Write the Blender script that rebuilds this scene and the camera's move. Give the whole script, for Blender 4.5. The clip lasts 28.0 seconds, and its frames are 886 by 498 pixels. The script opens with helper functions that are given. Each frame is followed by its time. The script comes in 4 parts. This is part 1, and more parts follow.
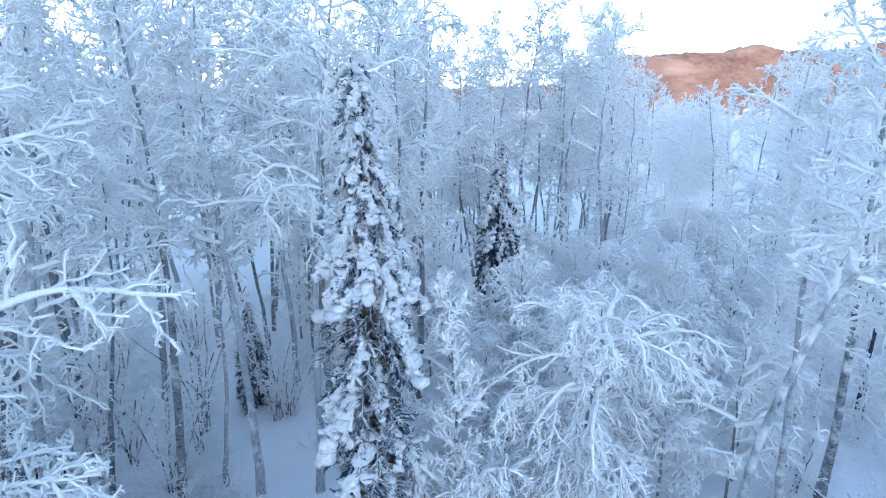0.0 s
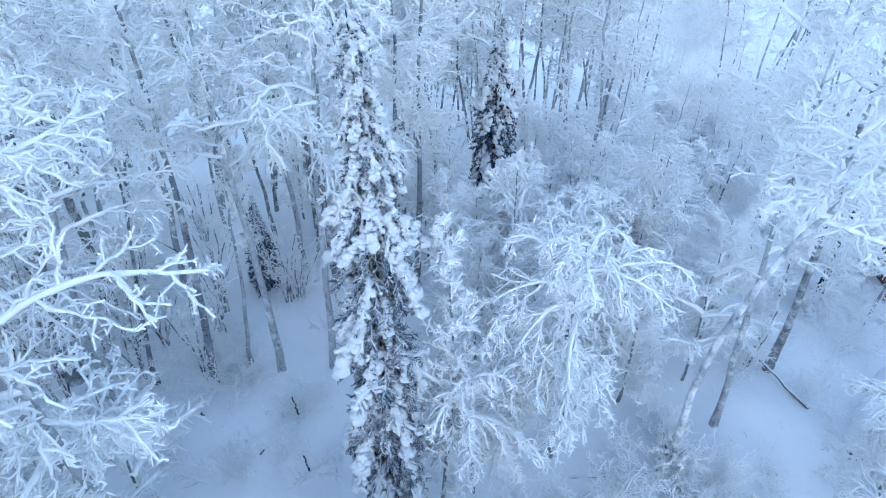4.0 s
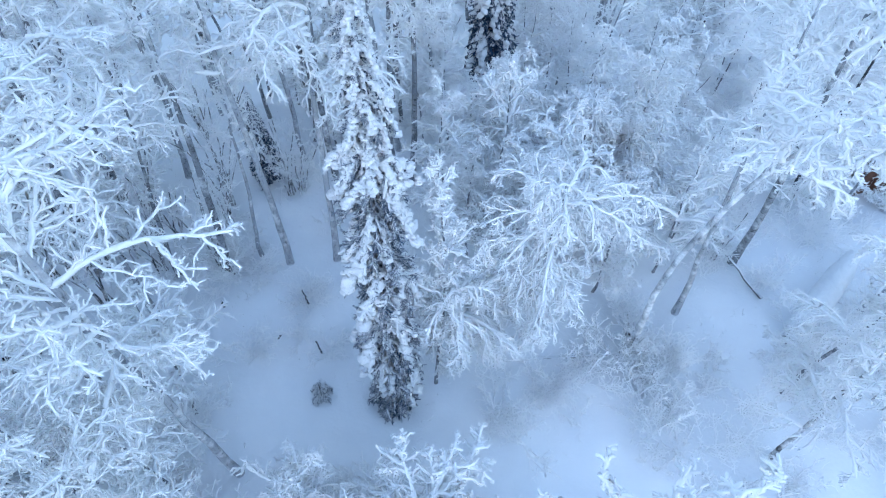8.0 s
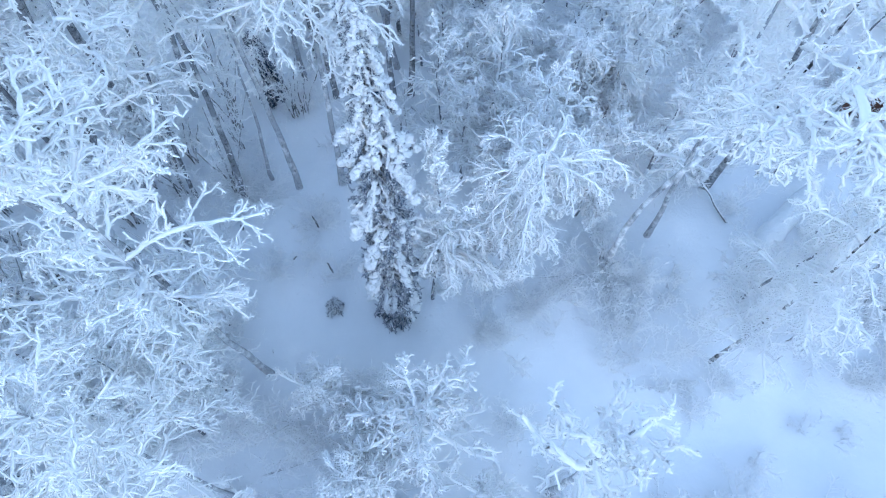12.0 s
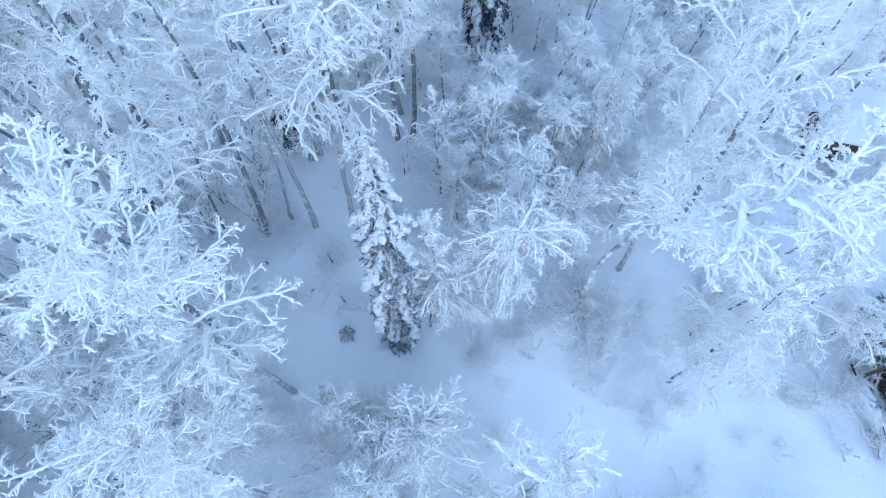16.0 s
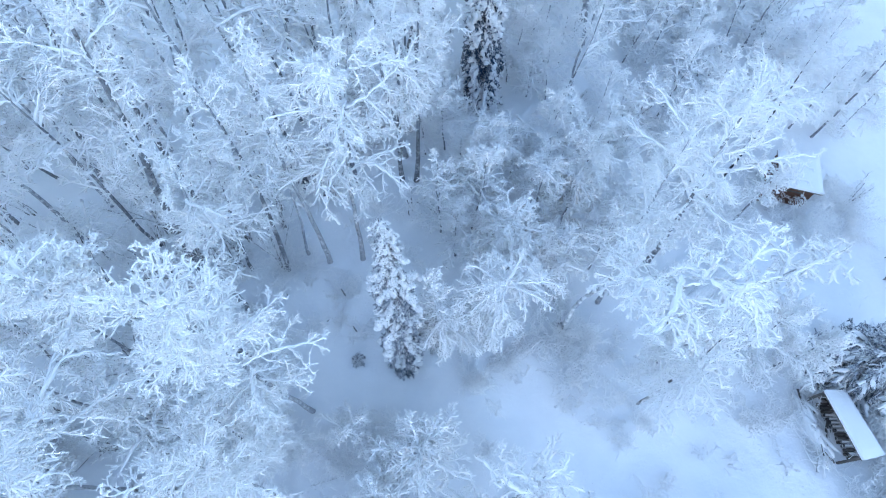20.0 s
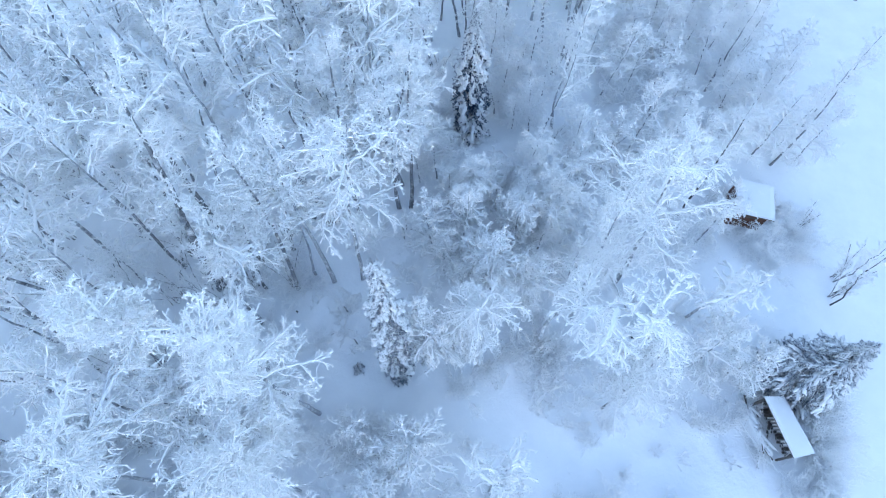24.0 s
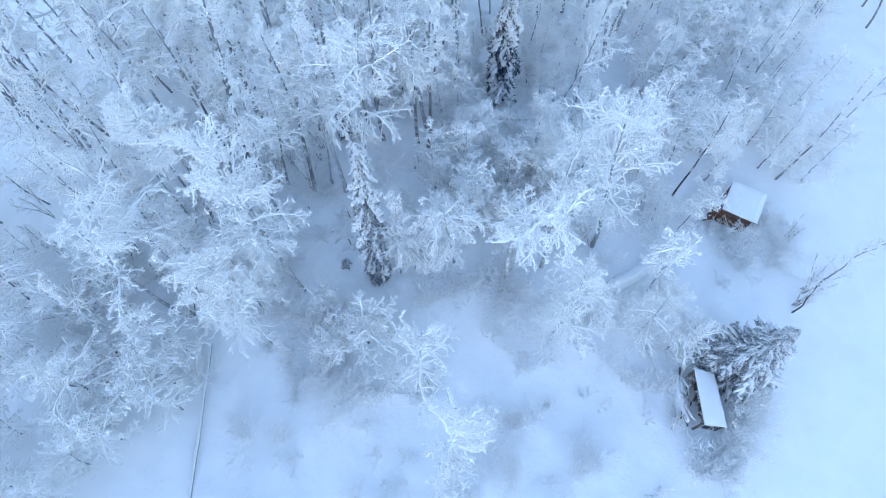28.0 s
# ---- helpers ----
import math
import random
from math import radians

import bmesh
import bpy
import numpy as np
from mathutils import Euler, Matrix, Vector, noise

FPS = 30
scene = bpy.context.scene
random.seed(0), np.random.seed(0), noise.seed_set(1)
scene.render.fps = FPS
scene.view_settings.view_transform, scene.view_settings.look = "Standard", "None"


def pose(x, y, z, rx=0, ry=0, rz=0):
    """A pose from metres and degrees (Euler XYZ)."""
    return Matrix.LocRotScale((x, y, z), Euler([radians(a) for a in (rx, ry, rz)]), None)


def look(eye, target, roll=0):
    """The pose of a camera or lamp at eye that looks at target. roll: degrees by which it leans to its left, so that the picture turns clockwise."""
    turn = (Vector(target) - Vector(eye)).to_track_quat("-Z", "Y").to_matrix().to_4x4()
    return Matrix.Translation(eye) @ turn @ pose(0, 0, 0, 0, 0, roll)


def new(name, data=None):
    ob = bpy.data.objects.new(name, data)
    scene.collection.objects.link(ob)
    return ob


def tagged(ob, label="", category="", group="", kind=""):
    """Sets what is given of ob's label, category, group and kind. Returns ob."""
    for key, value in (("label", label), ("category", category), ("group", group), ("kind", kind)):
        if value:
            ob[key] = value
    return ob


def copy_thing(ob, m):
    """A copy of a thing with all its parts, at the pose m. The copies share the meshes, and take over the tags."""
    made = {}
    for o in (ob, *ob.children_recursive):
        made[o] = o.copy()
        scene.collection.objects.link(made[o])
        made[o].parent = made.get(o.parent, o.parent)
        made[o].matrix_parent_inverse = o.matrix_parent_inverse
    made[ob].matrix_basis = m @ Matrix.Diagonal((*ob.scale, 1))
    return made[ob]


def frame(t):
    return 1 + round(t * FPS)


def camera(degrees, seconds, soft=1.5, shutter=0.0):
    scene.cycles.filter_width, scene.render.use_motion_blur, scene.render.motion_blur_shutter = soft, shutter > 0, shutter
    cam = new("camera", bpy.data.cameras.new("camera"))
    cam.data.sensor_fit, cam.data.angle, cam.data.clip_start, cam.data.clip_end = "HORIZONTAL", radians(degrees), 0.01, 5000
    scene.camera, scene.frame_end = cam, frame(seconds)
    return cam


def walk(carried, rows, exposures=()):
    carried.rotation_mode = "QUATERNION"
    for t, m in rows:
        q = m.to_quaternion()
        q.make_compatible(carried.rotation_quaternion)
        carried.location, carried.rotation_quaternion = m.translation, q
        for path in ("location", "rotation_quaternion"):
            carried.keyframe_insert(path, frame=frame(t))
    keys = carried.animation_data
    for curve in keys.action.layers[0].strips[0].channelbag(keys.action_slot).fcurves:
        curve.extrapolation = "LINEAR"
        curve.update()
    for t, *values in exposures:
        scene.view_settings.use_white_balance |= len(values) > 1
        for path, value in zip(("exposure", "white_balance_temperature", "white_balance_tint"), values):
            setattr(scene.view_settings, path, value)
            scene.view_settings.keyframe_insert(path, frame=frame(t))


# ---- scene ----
cam = camera(79.8, 28.0, soft=1.15)
PATH = [
    (0, (0.289, 0.666, 10.222), (0.259, 2.601, 9.717), 0.0),
    (0.5, (0.261, 0.723, 10.425), (0.233, 2.639, 9.853), -0.1),
    (1, (0.25, 0.739, 10.627), (0.223, 2.633, 9.987), -0.2),
    (1.5, (0.235, 0.719, 10.835), (0.209, 2.589, 10.128), -0.2),
    (2, (0.213, 0.683, 11.052), (0.192, 2.525, 10.274), -0.1),
    (2.5, (0.216, 0.649, 11.241), (0.199, 2.463, 10.399), -0.1),
    (3, (0.239, 0.636, 11.446), (0.223, 2.418, 10.538), -0.1),
    (3.5, (0.246, 0.645, 11.639), (0.232, 2.394, 10.671), 0.0),
    (5.5, (0.308, 0.719, 12.485), (0.297, 2.321, 11.287), 0.2),
    (6, (0.315, 0.719, 12.693), (0.307, 2.279, 11.442), 0.3),
    (6.5, (0.313, 0.708, 12.9), (0.31, 2.227, 11.6), 0.4),
    (7, (0.324, 0.69, 13.099), (0.323, 2.166, 11.749), 0.5),
    (7.5, (0.317, 0.687, 13.313), (0.32, 2.118, 11.916), 0.7),
    (8, (0.321, 0.702, 13.576), (0.326, 2.084, 12.13), 0.8),
    (8.5, (0.335, 0.694, 13.858), (0.34, 2.03, 12.37), 0.9),
    (9, (0.343, 0.674, 14.125), (0.35, 1.962, 12.595), 1.0),
    (9.5, (0.364, 0.691, 14.419), (0.373, 1.929, 12.849), 1.1),
    (10, (0.372, 0.719, 14.726), (0.384, 1.901, 13.112), 1.3),
    (10.5, (0.386, 0.766, 15.038), (0.399, 1.894, 13.385), 1.4),
    (11, (0.398, 0.872, 15.365), (0.412, 1.937, 13.673), 1.5),
    (11.5, (0.383, 0.888, 15.647), (0.399, 1.927, 13.938), 1.6),
    (12, (0.399, 0.851, 15.954), (0.413, 1.871, 14.235), 1.6),
    (12.5, (0.403, 0.79, 16.229), (0.417, 1.807, 14.507), 1.6),
    (14.5, (0.657, 1.086, 18.096), (0.651, 2.057, 16.348), 0.7),
    (15, (0.664, 0.976, 18.482), (0.659, 1.957, 16.739), 0.7),
    (15.5, (0.694, 0.899, 18.876), (0.686, 1.886, 17.136), 0.7),
    (16, (0.737, 0.917, 19.316), (0.726, 1.902, 17.576), 0.5),
    (16.5, (0.762, 0.909, 19.773), (0.748, 1.892, 18.031), 0.4),
    (17, (0.721, 0.913, 20.212), (0.711, 1.895, 18.47), 0.6),
    (17.5, (0.654, 0.948, 20.615), (0.648, 1.928, 18.871), 1.0),
    (18, (0.608, 0.944, 21.053), (0.608, 1.923, 19.308), 1.2),
    (18.5, (0.677, 0.972, 21.473), (0.67, 1.948, 19.727), 0.9),
    (19, (0.649, 0.974, 21.894), (0.644, 1.951, 20.148), 1.1),
    (19.5, (0.616, 0.963, 22.274), (0.614, 1.941, 20.53), 1.2),
    (20, (0.627, 0.97, 22.7), (0.624, 1.949, 20.956), 1.3),
    (20.5, (0.642, 0.981, 23.125), (0.639, 1.96, 21.381), 1.3),
    (21, (0.72, 0.941, 23.531), (0.712, 1.922, 21.788), 1.1),
    (21.5, (0.764, 0.886, 23.932), (0.753, 1.87, 22.191), 0.9),
    (23.5, (1.149, 0.784, 25.832), (1.124, 1.753, 24.083), 0.1),
    (24, (1.397, 0.505, 26.228), (1.373, 1.474, 24.478), 0.2),
    (24.5, (1.775, 0.127, 26.594), (1.749, 1.098, 24.845), 0.1),
    (25, (2.16, -0.363, 26.89), (2.139, 0.61, 25.143), 0.4),
    (25.5, (2.582, -0.96, 27.03), (2.563, 0.018, 25.285), 0.7),
    (26, (3.113, -1.596, 27.106), (3.058, -0.62, 25.36), 0.9),
    (26.5, (3.803, -2.267, 27.129), (3.677, -1.299, 25.384), 0.7),
    (27, (4.66, -3.01, 27.203), (4.449, -2.058, 25.457), 0.4),
    (27.5, (5.456, -3.694, 27.274), (5.214, -2.749, 25.528), 0.6),
    (28, (6.202, -4.291, 27.362), (5.942, -3.344, 25.62), 0.8),
]
EXPOSURES = [(0.0, 2.36, 6300.0, 17.2), (4.0, 2.55, 6350.0, 17.2), (24.0, 2.48, 6380.0, 17.2), (28.0, 2.40, 6380.0, 17.2)]
walk(cam, [(t, look(eye, target, roll)) for t, eye, target, roll in PATH], EXPOSURES)

# ---- light ----
scene.cycles.max_bounces = 32
scene.cycles.diffuse_bounces = 24  # light goes from snow to snow many times
SUN_ELEVATION = 8.0
world = bpy.data.worlds.new("winter_sky")
scene.world = world
world.use_nodes = True
wn = world.node_tree
sky = wn.nodes.new("ShaderNodeTexSky")
sky.sky_type = "NISHITA"
sky.sun_disc = False
sky.sun_elevation = radians(SUN_ELEVATION)
sky.sun_rotation = radians(180.0)
sky.altitude = 200.0
sky.air_density = 1.0
sky.dust_density = 0.3
sky.ozone_density = 1.5
wn.nodes["Background"].inputs["Strength"].default_value = 0.15
wn.links.new(sky.outputs["Color"], wn.nodes["Background"].inputs["Color"])

sun_data = bpy.data.lights.new("sun", "SUN")
sun_data.energy = 0.6
sun_data.angle = radians(0.5)
sun_data.color = (1.0, 0.42, 0.2)
sun = new("sun", sun_data)
sun.matrix_world = look((0, -200, 200 * math.tan(radians(SUN_ELEVATION))), (0, 0, 0))


# ---- materials ----
def material(name, rough=0.7):
    """A node material with its tree, its shader and a texture coordinate."""
    m = bpy.data.materials.new(name)
    m.use_nodes = True
    nt = m.node_tree
    bsdf = nt.nodes["Principled BSDF"]
    bsdf.inputs["Roughness"].default_value = rough
    coord = nt.nodes.new("ShaderNodeTexCoord")
    return m, nt, bsdf, coord


def grain(nt, coord, scale, detail=4.0, rough=0.6, stretch=None, space="Object"):
    """A noise texture in metres, stretched if wanted."""
    tex = nt.nodes.new("ShaderNodeTexNoise")
    tex.inputs["Scale"].default_value = scale
    tex.inputs["Detail"].default_value = detail
    tex.inputs["Roughness"].default_value = rough
    source = coord.outputs[space]
    if stretch:
        mp = nt.nodes.new("ShaderNodeMapping")
        mp.inputs["Scale"].default_value = stretch
        nt.links.new(source, mp.inputs["Vector"])
        source = mp.outputs["Vector"]
    nt.links.new(source, tex.inputs["Vector"])
    return tex.outputs["Fac"]


def ramp(nt, fac, stops):
    node = nt.nodes.new("ShaderNodeValToRGB")
    while len(node.color_ramp.elements) < len(stops):
        node.color_ramp.elements.new(0.5)
    for e, (at, colour) in zip(node.color_ramp.elements, stops):
        e.position = at
        e.color = (*colour, 1.0)
    nt.links.new(fac, node.inputs["Fac"])
    return node.outputs["Color"]


def mixed(nt, fac, a, b):
    """Colour a where fac is 0, b where it is 1; a and b are sockets or colours."""
    node = nt.nodes.new("ShaderNodeMix")
    node.data_type = "RGBA"
    nt.links.new(fac, node.inputs["Factor"])
    for socket, value in ((node.inputs["A"], a), (node.inputs["B"], b)):
        if isinstance(value, tuple):
            socket.default_value = (*value, 1.0)
        else:
            nt.links.new(value, socket)
    return node.outputs["Result"]


def maths(nt, kind, a, b=0.0):
    node = nt.nodes.new("ShaderNodeMath")
    node.operation = kind
    for socket, value in zip(node.inputs, (a, b)):
        if isinstance(value, (int, float)):
            socket.default_value = value
        else:
            nt.links.new(value, socket)
    return node.outputs["Value"]


def relief(nt, bsdf, height, strength, distance):
    bump = nt.nodes.new("ShaderNodeBump")
    bump.inputs["Strength"].default_value = strength
    bump.inputs["Distance"].default_value = distance
    nt.links.new(height, bump.inputs["Height"])
    nt.links.new(bump.outputs["Normal"], bsdf.inputs["Normal"])


def upward(nt, low, high):
    """1 on faces that look up, 0 on those that hang down."""
    geo = nt.nodes.new("ShaderNodeNewGeometry")
    sep = nt.nodes.new("ShaderNodeSeparateXYZ")
    nt.links.new(geo.outputs["Normal"], sep.inputs["Vector"])
    rng_node = nt.nodes.new("ShaderNodeMapRange")
    rng_node.inputs["From Min"].default_value = low
    rng_node.inputs["From Max"].default_value = high
    nt.links.new(sep.outputs["Z"], rng_node.inputs["Value"])
    return rng_node.outputs["Result"]


SNOW_WHITE = (0.87, 0.88, 0.895)
FROST_WHITE = (0.925, 0.93, 0.935)


def snow_material(name, coarse, fine, strength):
    m, nt, bsdf, coord = material(name, 0.75)
    big = grain(nt, coord, coarse, 3.0)
    small = grain(nt, coord, fine, 4.0)
    nt.links.new(ramp(nt, big, [(0.3, (0.81, 0.825, 0.845)), (0.7, SNOW_WHITE)]), bsdf.inputs["Base Color"])
    mid = grain(nt, coord, (coarse * fine) ** 0.5, 5.0, 0.65)
    relief(nt, bsdf, maths(nt, "ADD", maths(nt, "ADD", maths(nt, "MULTIPLY", big, 2.0), maths(nt, "MULTIPLY", mid, 1.5)), maths(nt, "MULTIPLY", small, 0.5)), strength, 0.14)
    return m


def frost_material(name, bark, cover):
    """Twigs furred with hoarfrost; the bark shows in gaps, mostly from below."""
    m, nt, bsdf, coord = material(name, 0.85)
    up = upward(nt, -0.95, 0.1)
    spots = grain(nt, coord, 9.0, 3.0)
    fine = grain(nt, coord, 55.0, 2.0)
    fac = maths(nt, "ADD", maths(nt, "ADD", up, cover), maths(nt, "MULTIPLY", maths(nt, "SUBTRACT", spots, 0.5), 1.6))
    node = nt.nodes.new("ShaderNodeClamp")
    nt.links.new(fac, node.inputs["Value"])
    rough_bark = ramp(nt, fine, [(0.3, tuple(c * 0.6 for c in bark)), (0.75, bark)])
    nt.links.new(mixed(nt, node.outputs["Result"], rough_bark, FROST_WHITE), bsdf.inputs["Base Color"])
    relief(nt, bsdf, fine, 0.5, 0.01)
    return m


def trunk_material(name, pale, dark, frost, scar):
    """Bark: pale with stretched dark scars, a darker rough foot, and frost blown onto it."""
    m, nt, bsdf, coord = material(name, 0.85)
    bands = grain(nt, coord, 6.0, 3.0, 0.6, (1.0, 1.0, 3.5))
    fissure = grain(nt, coord, 16.0, 4.0, 0.7, (1.0, 1.0, 0.25))
    frosty = grain(nt, coord, 2.2, 5.0, 0.65)
    bark = mixed(nt, ramp_value(nt, bands, scar, scar + 0.12), pale, dark)
    bark = mixed(nt, ramp_value(nt, fissure, 0.52, 0.75), bark, tuple(c * 0.7 for c in dark))
    laid = maths(nt, "MULTIPLY", upward(nt, 0.3, 0.65), ramp_value(nt, frosty, 0.25, 0.5))
    cover = maths(nt, "MAXIMUM", laid, ramp_value(nt, frosty, 0.62 - frost, 0.85 - frost))
    nt.links.new(mixed(nt, cover, bark, FROST_WHITE), bsdf.inputs["Base Color"])
    relief(nt, bsdf, fissure, 0.7, 0.03)
    return m


def ramp_value(nt, fac, low, high):
    node = nt.nodes.new("ShaderNodeMapRange")
    node.inputs["From Min"].default_value = low
    node.inputs["From Max"].default_value = high
    nt.links.new(fac, node.inputs["Value"])
    return node.outputs["Result"]


def needle_material(name, low, high, rime=0.0):
    m, nt, bsdf, coord = material(name, 0.7)
    bsdf.inputs["Specular IOR Level"].default_value = 0.2
    patch = grain(nt, coord, 5.0, 4.0)
    fine = grain(nt, coord, 40.0, 2.0)
    # needle tone pushed to blue: the haze is put into this colour
    hazed_green = ramp(nt, fine, [(0.3, (0.010, 0.034, 0.080)), (0.8, (0.026, 0.076, 0.145))])
    fac = maths(nt, "ADD", upward(nt, low, high), maths(nt, "MULTIPLY", maths(nt, "SUBTRACT", patch, 0.58 - rime), 2.2))
    node = nt.nodes.new("ShaderNodeClamp")
    nt.links.new(fac, node.inputs["Value"])
    nt.links.new(mixed(nt, node.outputs["Result"], hazed_green, SNOW_WHITE), bsdf.inputs["Base Color"])
    return m


def board_material(name, colour):
    m, nt, bsdf, coord = material(name, 0.8)
    streak = grain(nt, coord, 7.0, 5.0, 0.6, (6.0, 6.0, 0.5))
    info = nt.nodes.new("ShaderNodeObjectInfo")
    tone = ramp(nt, streak, [(0.25, tuple(c * 0.45 for c in colour)), (0.75, colour)])
    nt.links.new(mixed(nt, maths(nt, "MULTIPLY", info.outputs["Random"], 0.5), tone, tuple(c * 0.5 for c in colour)), bsdf.inputs["Base Color"])
    relief(nt, bsdf, streak, 0.4, 0.01)
    return m


def hill_material():
    m, nt, bsdf, coord = material("wooded_hillside", 0.9)
    woods = grain(nt, coord, 0.05, 5.0, 0.7)
    bands = grain(nt, coord, 0.008, 4.0, 0.6, (1.0, 1.0, 3.0))
    tone = ramp(nt, woods, [(0.3, (0.13, 0.085, 0.07)), (0.7, (0.30, 0.21, 0.17))])
    nt.links.new(mixed(nt, ramp_value(nt, bands, 0.45, 0.75), tone, (0.42, 0.33, 0.28)), bsdf.inputs["Base Color"])
    return m


SNOW = snow_material("snow", 0.6, 9.0, 0.22)
SNOW_LOAD = snow_material("clinging_snow", 4.0, 25.0, 0.5)
ROOF_SNOW = snow_material("smooth_roof_snow", 0.5, 6.0, 0.08)
FROST = frost_material("hoarfrost_twigs", (0.12, 0.125, 0.14), 1.0)
FROST_THIN = frost_material("thin_hoarfrost", (0.075, 0.075, 0.08), 0.15)
FROST_PATCHY = frost_material("patchy_hoarfrost", (0.08, 0.085, 0.095), 0.68)
LIMB = frost_material("frosted_limb", (0.11, 0.115, 0.125), 0.6)
ASPEN = trunk_material("pale_bark", (0.40, 0.42, 0.45), (0.075, 0.078, 0.085), 0.12, 0.6)
RIMED_BARK = trunk_material("rimed_bark", (0.40, 0.42, 0.45), (0.09, 0.095, 0.105), 0.2, 0.6)
GREY = trunk_material("grey_bark", (0.25, 0.265, 0.29), (0.045, 0.047, 0.053), 0.12, 0.55)
DARK = trunk_material("dark_bark", (0.052, 0.055, 0.062), (0.016, 0.017, 0.020), 0.08, 0.5)
WILLOW = trunk_material("willow_bark", (0.09, 0.092, 0.10), (0.03, 0.03, 0.034), 0.22, 0.5)
NEEDLES = needle_material("snowy_needles", -0.25, 0.85)
NEEDLES_RIMED = needle_material("rimed_needles", -0.25, 0.75, 0.03)
NEEDLES_DARK = needle_material("dark_needles", 0.25, 1.1)
BROWN = board_material("brown_board", (0.20, 0.085, 0.05))
WEATHERED = board_material("weathered_board", (0.16, 0.14, 0.13))
HILL = hill_material()


# ---- mesh tools ----
def unit(v):
    return v / np.maximum(np.linalg.norm(v, axis=-1, keepdims=True), 1e-9)


def tubes(pts, rad, sides):
    """Vertices and quads of tapered tubes along polylines: pts (N, Q, 3), rad (N, Q)."""
    n, q, _ = pts.shape
    t = np.empty_like(pts)
    t[:, 1:-1] = pts[:, 2:] - pts[:, :-2]
    t[:, 0] = pts[:, 1] - pts[:, 0]
    t[:, -1] = pts[:, -1] - pts[:, -2]
    t = unit(t)
    ref = np.where(np.abs(t[..., 2:3]) < 0.9, np.array([0.0, 0.0, 1.0]), np.array([1.0, 0.0, 0.0]))
    a = unit(np.cross(t, ref))
    b = np.cross(t, a)
    ang = np.arange(sides) * (2 * math.pi / sides)
    ring = a[:, :, None] * np.cos(ang)[:, None] + b[:, :, None] * np.sin(ang)[:, None]
    verts = (pts[:, :, None] + ring * rad[:, :, None, None]).reshape(-1, 3)
    i = np.arange(n)[:, None, None] * q * sides
    j = np.arange(q - 1)[:, None] * sides
    k = np.arange(sides)
    k2 = (k + 1) % sides
    quads = np.stack([i + j + k, i + j + k2, i + j + sides + k2, i + j + sides + k], -1).reshape(-1, 4)
    return verts, quads


def blobs(centres, sizes, rng, rings=4, sides=6):
    """Vertices and quads of lumpy flattened clumps: centres (N, 3), sizes (N, 3)."""
    n = len(centres)
    lat = np.linspace(0.12, math.pi - 0.12, rings + 1)
    lon = np.arange(sides) * (2 * math.pi / sides)
    ball = np.stack([np.outer(np.sin(lat), np.cos(lon)), np.outer(np.sin(lat), np.sin(lon)), np.outer(np.cos(lat), np.ones(sides))], -1)
    v = ball[None] * sizes[:, None, None] * rng.uniform(0.62, 1.25, (n, rings + 1, sides, 1)) + centres[:, None, None]
    i = np.arange(n)[:, None, None] * (rings + 1) * sides
    j = np.arange(rings)[:, None] * sides
    k = np.arange(sides)
    quads = np.stack([i + j + k, i + j + sides + k, i + j + sides + (k + 1) % sides, i + j + (k + 1) % sides], -1).reshape(-1, 4)
    return v.reshape(-1, 3), quads


def mesh_of(name, pieces, smooth=True):
    """One mesh from pieces of (verts, quads)."""
    verts, quads, off = [], [], 0
    for v, f in pieces:
        verts.append(v)
        quads.append(f + off)
        off += len(v)
    verts = np.concatenate(verts).astype(np.float32)
    quads = np.concatenate(quads).astype(np.int32)
    me = bpy.data.meshes.new(name)
    me.vertices.add(len(verts))
    me.vertices.foreach_set("co", verts.ravel())
    me.loops.add(quads.size)
    me.loops.foreach_set("vertex_index", quads.ravel())
    me.polygons.add(len(quads))
    me.polygons.foreach_set("loop_start", np.arange(0, quads.size, 4, dtype=np.int32))
    me.polygons.foreach_set("use_smooth", np.full(len(quads), smooth))
    me.update(calc_edges=True)
    return me


def piece(name, me, mat, parent=None, label="", m=None):
    """A mesh as one object, a part of its parent if one is given."""
    if mat is not None and not me.materials:
        me.materials.append(mat)
    ob = new(name, me)
    if parent is not None:
        ob.parent = parent
    if m is not None:
        ob.matrix_local = m
    if label:
        tagged(ob, label)
    return ob


def part(name, bm, mat, parent, label="", m=None):
    """A bmesh as one part of a thing."""
    me = bpy.data.meshes.new(name)
    bm.to_mesh(me)
    bm.free()
    return piece(name, me, mat, parent, label, m)


def box(sx, sy, sz, bevel=0.01, jitter=0.0):
    bm = bmesh.new()
    bmesh.ops.create_cube(bm, size=1.0)
    for v in bm.verts:
        v.co = Vector((v.co.x * sx, v.co.y * sy, v.co.z * sz))
        if jitter:
            v.co += Vector([random.uniform(-jitter, jitter) for _ in range(3)])
    if bevel:
        bmesh.ops.bevel(bm, geom=bm.edges[:], offset=bevel, segments=2, affect="EDGES")
    return bm


# ---- ground ----
TRAIL = np.array([(-14, 10.5), (-6, 8.2), (-2, 6.9), (2, 5.9), (6, 5.0), (11, 3.6), (17, 1.6), (27, -1.5)])


def trail_distance(x, y):
    best = np.full(np.shape(x), 1e9)
    for (ax, ay), (bx, by) in zip(TRAIL[:-1], TRAIL[1:]):
        dx, dy = bx - ax, by - ay
        s = np.clip(((x - ax) * dx + (y - ay) * dy) / (dx * dx + dy * dy), 0, 1)
        best = np.minimum(best, np.hypot(x - ax - s * dx, y - ay - s * dy))
    return best


